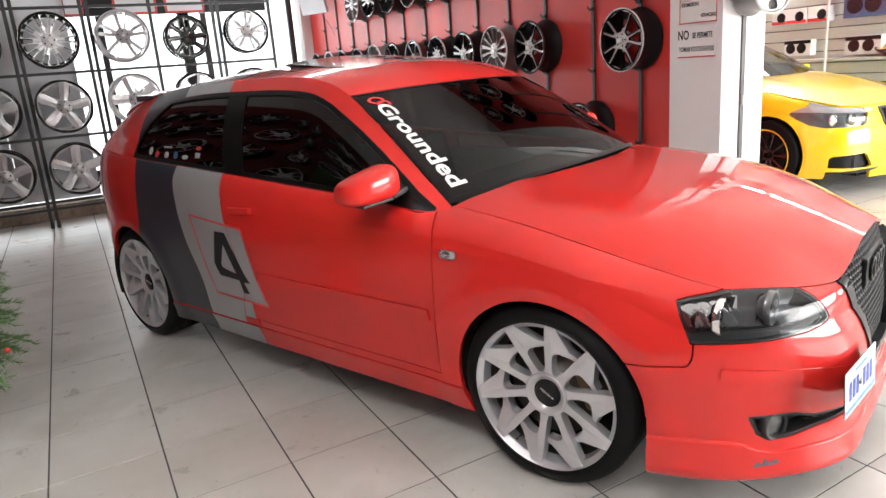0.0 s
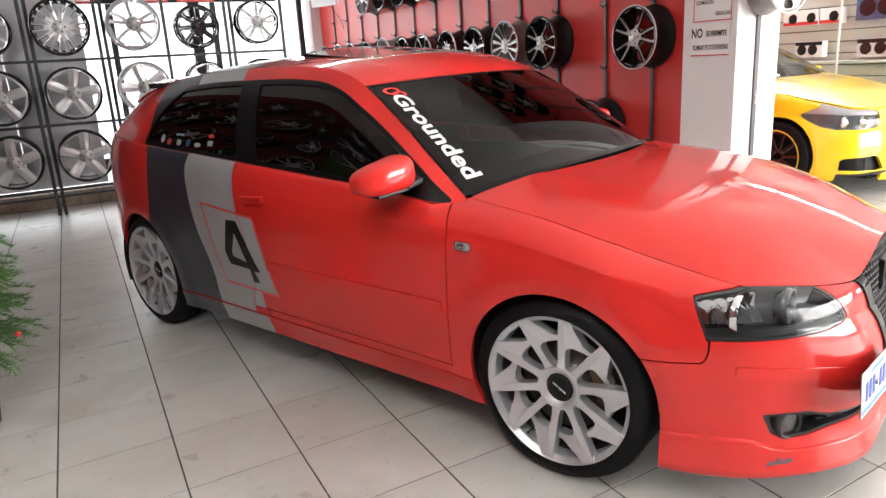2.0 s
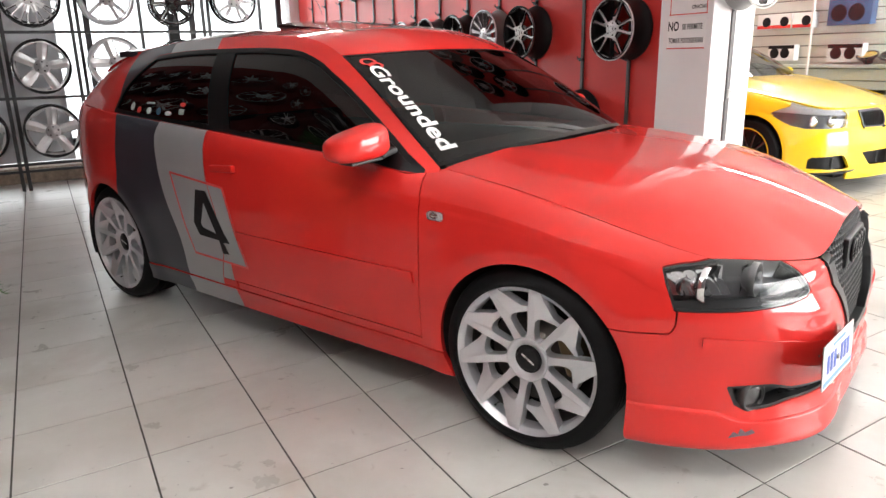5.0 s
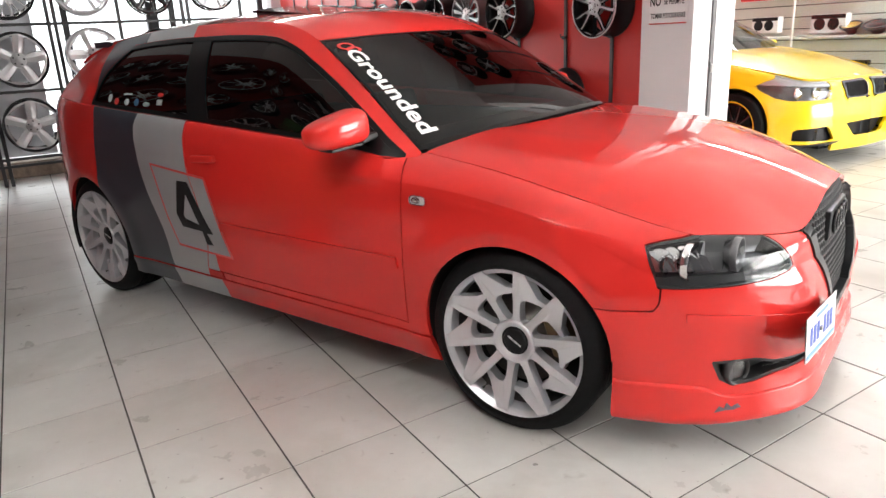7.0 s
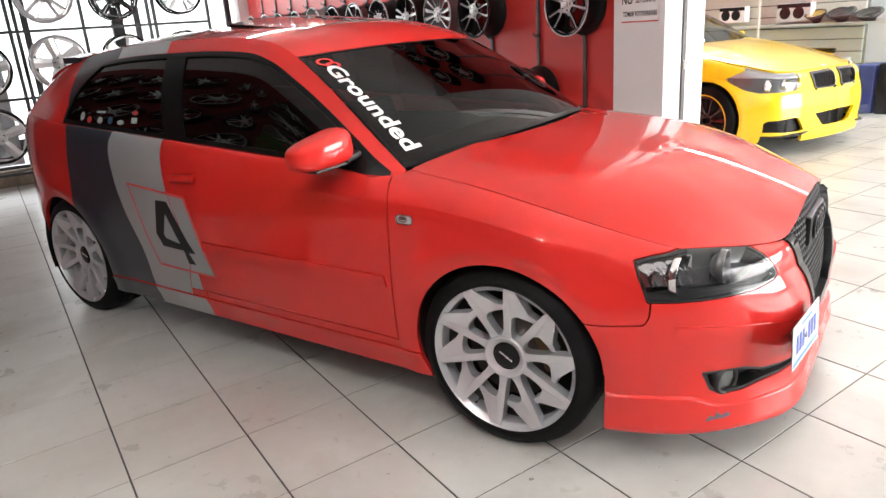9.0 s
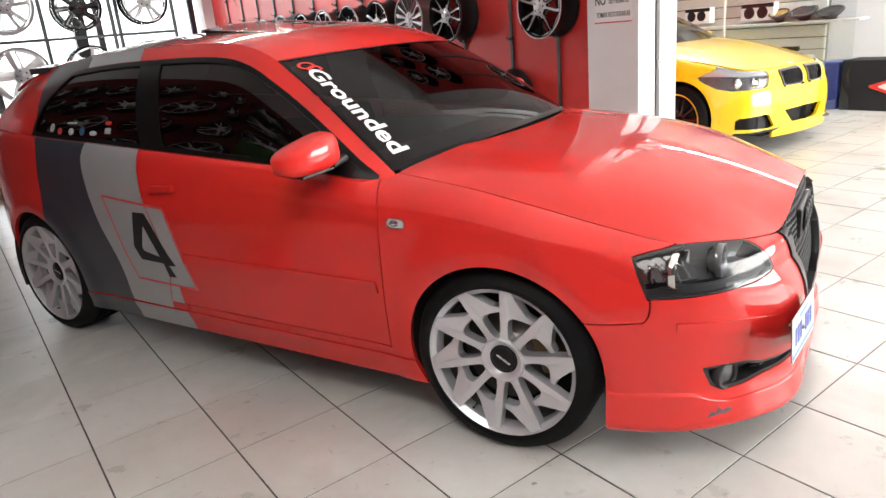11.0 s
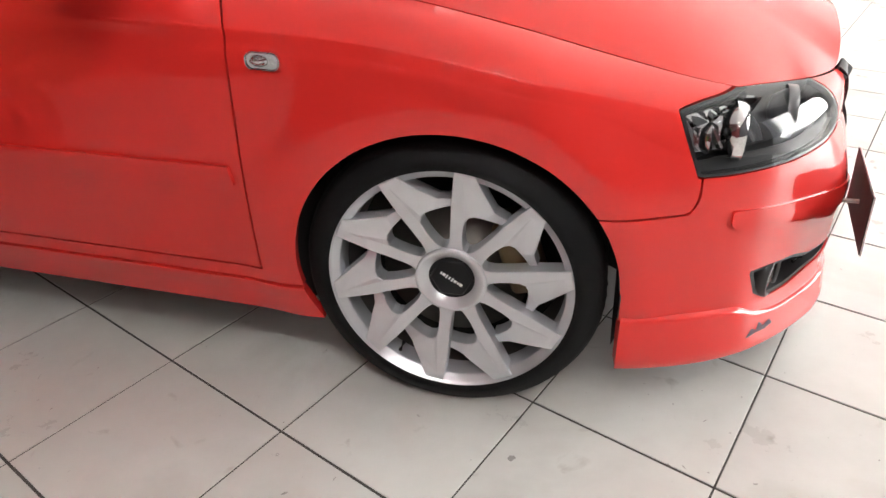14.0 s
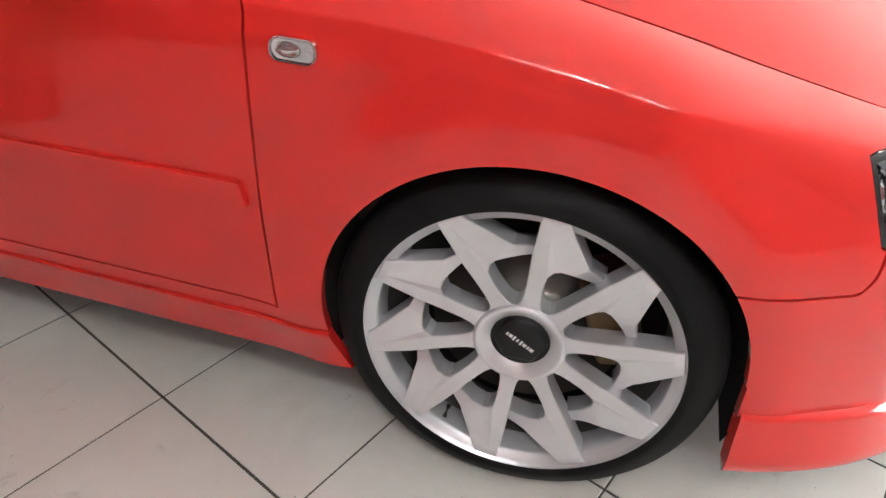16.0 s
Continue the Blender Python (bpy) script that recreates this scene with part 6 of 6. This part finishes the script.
part("windscreen", sheet(y_screen, 16, 20, v=(-1, 1), flip=True), SCREEN_GLASS, saloon)
part("cabin", joined(boxed(1.5, 1.10, 0.05, pose(-3.0, 0, 1.40), 0.02), boxed(1.0, 1.4, 0.05, pose(-4.0, 0, 0.98)), boxed(0.05, 1.3, 0.40, pose(-3.75, 0, 1.19, 0, 20, 0))), YELLOW, saloon)
part("cabin_tub", boxed(2.4, 1.5, 0.05, pose(-2.6, 0, 0.72)), INTERIOR, saloon)
part("underbody", joined(boxed(4.1, 1.2, 0.3, pose(-2.3, 0, 0.38)), boxed(0.3, 1.0, 0.05, pose(-0.3, 0, 0.17))), UNDER, saloon)

# ---- display wall behind it ----
single("wall_slat_backing", boxed(5.0, 0.06, 3.3, pose(-3.9, 7.75, 1.65)), SLAT_DARK, "dark backing behind pale display slats", kind="structure", m=ROOM)
slatwall = thing("slat_wall", "pale slatted display wall for car audio", "display wall", m=ROOM @ pose(-3.9, 7.70, 0))
for k in range(20):
    part("slat", boxed(5.0, 0.03, 0.138, pose(0, 0, 0.16 + 0.150 * k), 0.006), SLAT, slatwall)
shelf_glass = thing("glass_partition", "clear glass pane with a pale edge", "glass", m=ROOM @ pose(-1.75, 6.95, 0))
part("pane", boxed(1.6, 0.012, 2.6, pose(0.22, 0, 1.3)), CLEAR, shelf_glass).visible_shadow = False
part("pale_edge", boxed(0.02, 0.03, 2.6, pose(-0.59, 0, 1.3)), WHITE_RIM, shelf_glass)
BOX_GROUP = "boxed loudspeakers on the display wall"
for u, z, w, h, mat_, band in ((-3.44, 1.62, 0.22, 0.20, PAPER, VINYL_RED), (-3.18, 1.62, 0.30, 0.20, PAPER, VINYL_RED), (-2.86, 1.62, 0.30, 0.20, PAPER, VINYL_RED), (-2.24, 1.69, 0.56, 0.32, BOX_BLUE, BOX_BLUE), (-3.14, 1.20, 0.40, 0.21, PAPER, VINYL_BLACK),
                               (-2.24, 1.19, 0.46, 0.23, PAPER, VINYL_BLACK), (-2.9, 2.05, 0.30, 0.22, YELLOW, VINYL_BLACK), (-2.35, 2.08, 0.46, 0.2, BOX_BLUE, PAPER)):
    ob = thing("speaker_box", "printed loudspeaker box on a display hook", "box", BOX_GROUP, ROOM @ pose(u, 7.60, z, 90, 0, 0))
    part("carton", boxed(w, h, 0.12, pose(0, 0, 0), 0.004), mat_, ob)
    part("band", boxed(w * 0.98, h * 0.22, 0.002, pose(0, (h * 0.36 if band is VINYL_BLACK else -h * 0.36), 0.0615)), band, ob)
    for sx in ((-0.24, 0.16) if w > 0.35 else (0.16,)):
        part("speaker_print", spun([(0.0, 0.004), (0.25 * h, 0.003), (0.33 * h, 0.0)], 22, pose(sx * w, -0.03 * h, 0.0625)), VINYL_BLACK, ob)
def bare_speaker(u, z, r, cone_mat, label):
    ob = thing("car_loudspeaker", label, "loudspeaker", "bare loudspeakers on the display wall", ROOM @ pose(u, 7.56, z, 22, 0, 0))
    part("surround_ring", spun([(0.80 * r, 0.0), (0.84 * r, 0.008), (0.98 * r, 0.008), (r, 0.0), (0.98 * r, -0.006)], 36), GLOSS_BLACK, ob)
    part("cone", spun([(0.0, -0.015), (0.25 * r, -0.008), (0.30 * r, -0.03), (0.82 * r, 0.0)], 30), cone_mat, ob)
    part("basket", spun([(0.97 * r, -0.006), (0.85 * r, -0.03), (0.45 * r, -0.075), (0.42 * r, -0.11), (0.0, -0.11)], 20), BLACK_STEEL, ob)


bare_speaker(-1.95, 1.16, 0.13, material("amber_cone", (0.42, 0.26, 0.05), 0.5, vary=0.3, scale=20), "bare loudspeaker with an amber cone")
bare_speaker(-1.63, 1.165, 0.17, INTERIOR, "bare black loudspeaker on a hook")
bare_speaker(-1.30, 1.14, 0.16, INTERIOR, "bare black loudspeaker on a hook")
ledge = thing("display_ledge", "pale painted ledge along the display wall", "shelf", m=ROOM @ pose(-2.2, 7.56, 1.03))
part("board", boxed(2.6, 0.22, 0.025, pose(0, 0, 0), 0.004), SLAT, ledge)
part("lip", boxed(2.6, 0.012, 0.022, pose(0, -0.113, -0.004), 0.003), SLAT, ledge)
single("blue_case", boxed(0.26, 0.4, 0.56, pose(-1.12, 7.42, 0.28), 0.02), material("blue_plastic", (0.02, 0.05, 0.26), 0.4, vary=0.15), "plain dark blue case on the floor", "case", m=ROOM)
sub = thing("subwoofer_box", "black subwoofer box with a ringed cone", "loudspeaker", m=ROOM @ pose(-0.30, 7.42, 0.0))
part("cabinet", boxed(1.30, 0.42, 0.58, pose(0.0, 0, 0.29), 0.015), material("black_carpet", (0.012, 0.012, 0.013), 0.95, vary=0.3, scale=80), sub)
SUB = pose(0.07, -0.212, 0.28, 90, 0, 0)
part("trim_ring", spun([(0.115, 0.0), (0.12, 0.010), (0.165, 0.010), (0.172, 0.0)], 40, SUB), WHITE_RIM, sub)
part("cone", spun([(0.0, -0.02), (0.04, -0.01), (0.045, -0.035), (0.105, 0.0), (0.118, 0.006)], 36, SUB), VINYL_BLACK, sub)
for sx in (-1, 1):
    wing_print = outline([(0.13 * sx, 0.06), (0.40 * sx, 0.0), (0.13 * sx, -0.06)])
    bm = bmesh.new()
    for pts, dz in (([(0.12, 0.105), (0.40, 0.012), (0.40, -0.012), (0.12, -0.105)], 0.003), ):
        vs = [bm.verts.new(SUB @ Vector((sx * x, y, dz))) for x, y in pts]
        bm.faces.new(vs)
    part("red_print", bm, VINYL_RED, sub)
    bm = bmesh.new()
    bm.faces.new([bm.verts.new(SUB @ Vector((sx * x, y, 0.005))) for x, y in [(0.12, 0.075), (0.30, 0.008), (0.30, -0.008), (0.12, -0.075)]])
    part("white_print", bm, WHITE_RIM, sub)
single("wooden_case", boxed(0.7, 0.4, 0.13, pose(0.02, 7.45, 0.645), 0.006), material("pale_plywood", (0.50, 0.36, 0.22), 0.6, vary=0.15, scale=7), "pale plywood case lying on the subwoofer", "case", m=ROOM)
counter = thing("display_counter", "white display counter with dark goods", "counter", m=ROOM @ pose(-1.75, 7.45, 0))
part("body", boxed(1.0, 0.4, 0.62, pose(-0.25, 0, 0.31), 0.006), body_mat, counter)
part("light_bar", boxed(0.5, 0.06, 0.06, pose(-0.05, -0.1, 0.72), 0.01), VINYL_BLACK, counter)

# ---- floor tiles: last, as they are many ----
TW, TD, WIDER = PU - 0.0045, PV - 0.0066, 0.022
row_depth = lambda j: TD + (WIDER if j >= 3 else 0.0)
row_v = lambda j: V0 + (j + 0.5) * PV + (WIDER * (j - 2.5) if j >= 3 else 0.0)


def tile_bm(depth):
    bm = bmesh.new()
    box(bm, TW, depth, 0.010, pose(0, 0, -0.005))
    bmesh.ops.bevel(bm, geom=[e for e in bm.edges if all(v.co.z > -0.001 for v in e.verts)], offset=0.0008, segments=1, affect="EDGES")
    for v in bm.verts:
        v.co.x += SKEW * v.co.y
    return bm


tile_mesh, wide_tile_mesh = mesh_of("tile", tile_bm(TD), TILE), mesh_of("tile", tile_bm(TD + WIDER), TILE)
pavement = thing("tiled_floor", "pale beige square floor tiles with dark joints", "floor", m=ROOM)
tagged(pavement, kind="structure")
far = bmesh.new()
where = lambda i, j: (U0 + (i + 0.5) * PU + SKEW * (row_v(j) - V0), row_v(j))
near = sorted([(i, j) for i in range(-24, 17) for j in range(-13, 22)], key=lambda t: math.dist(where(*t), (1.0, -0.7)))
for n, (i, j) in enumerate(near):
    u, v = where(i, j)
    if n < 300:
        t = new("tile", wide_tile_mesh if j >= 3 else tile_mesh)
        t.parent = pavement
        t.matrix_local = pose(u, v, random.uniform(-0.0006, 0.0), random.uniform(-0.05, 0.05), random.uniform(-0.05, 0.05), 0)
    elif -10.4 < u < 7.6 and -5.9 < v < 9.7:
        c = [far.verts.new((u + x * TW / 2 + SKEW * y * row_depth(j) / 2, v + y * row_depth(j) / 2, 0.0)) for x, y in ((-1, -1), (1, -1), (1, 1), (-1, 1))]
        far.faces.new(c)
tagged(part("far_tiles", far, TILE, pavement), kind="stuff")
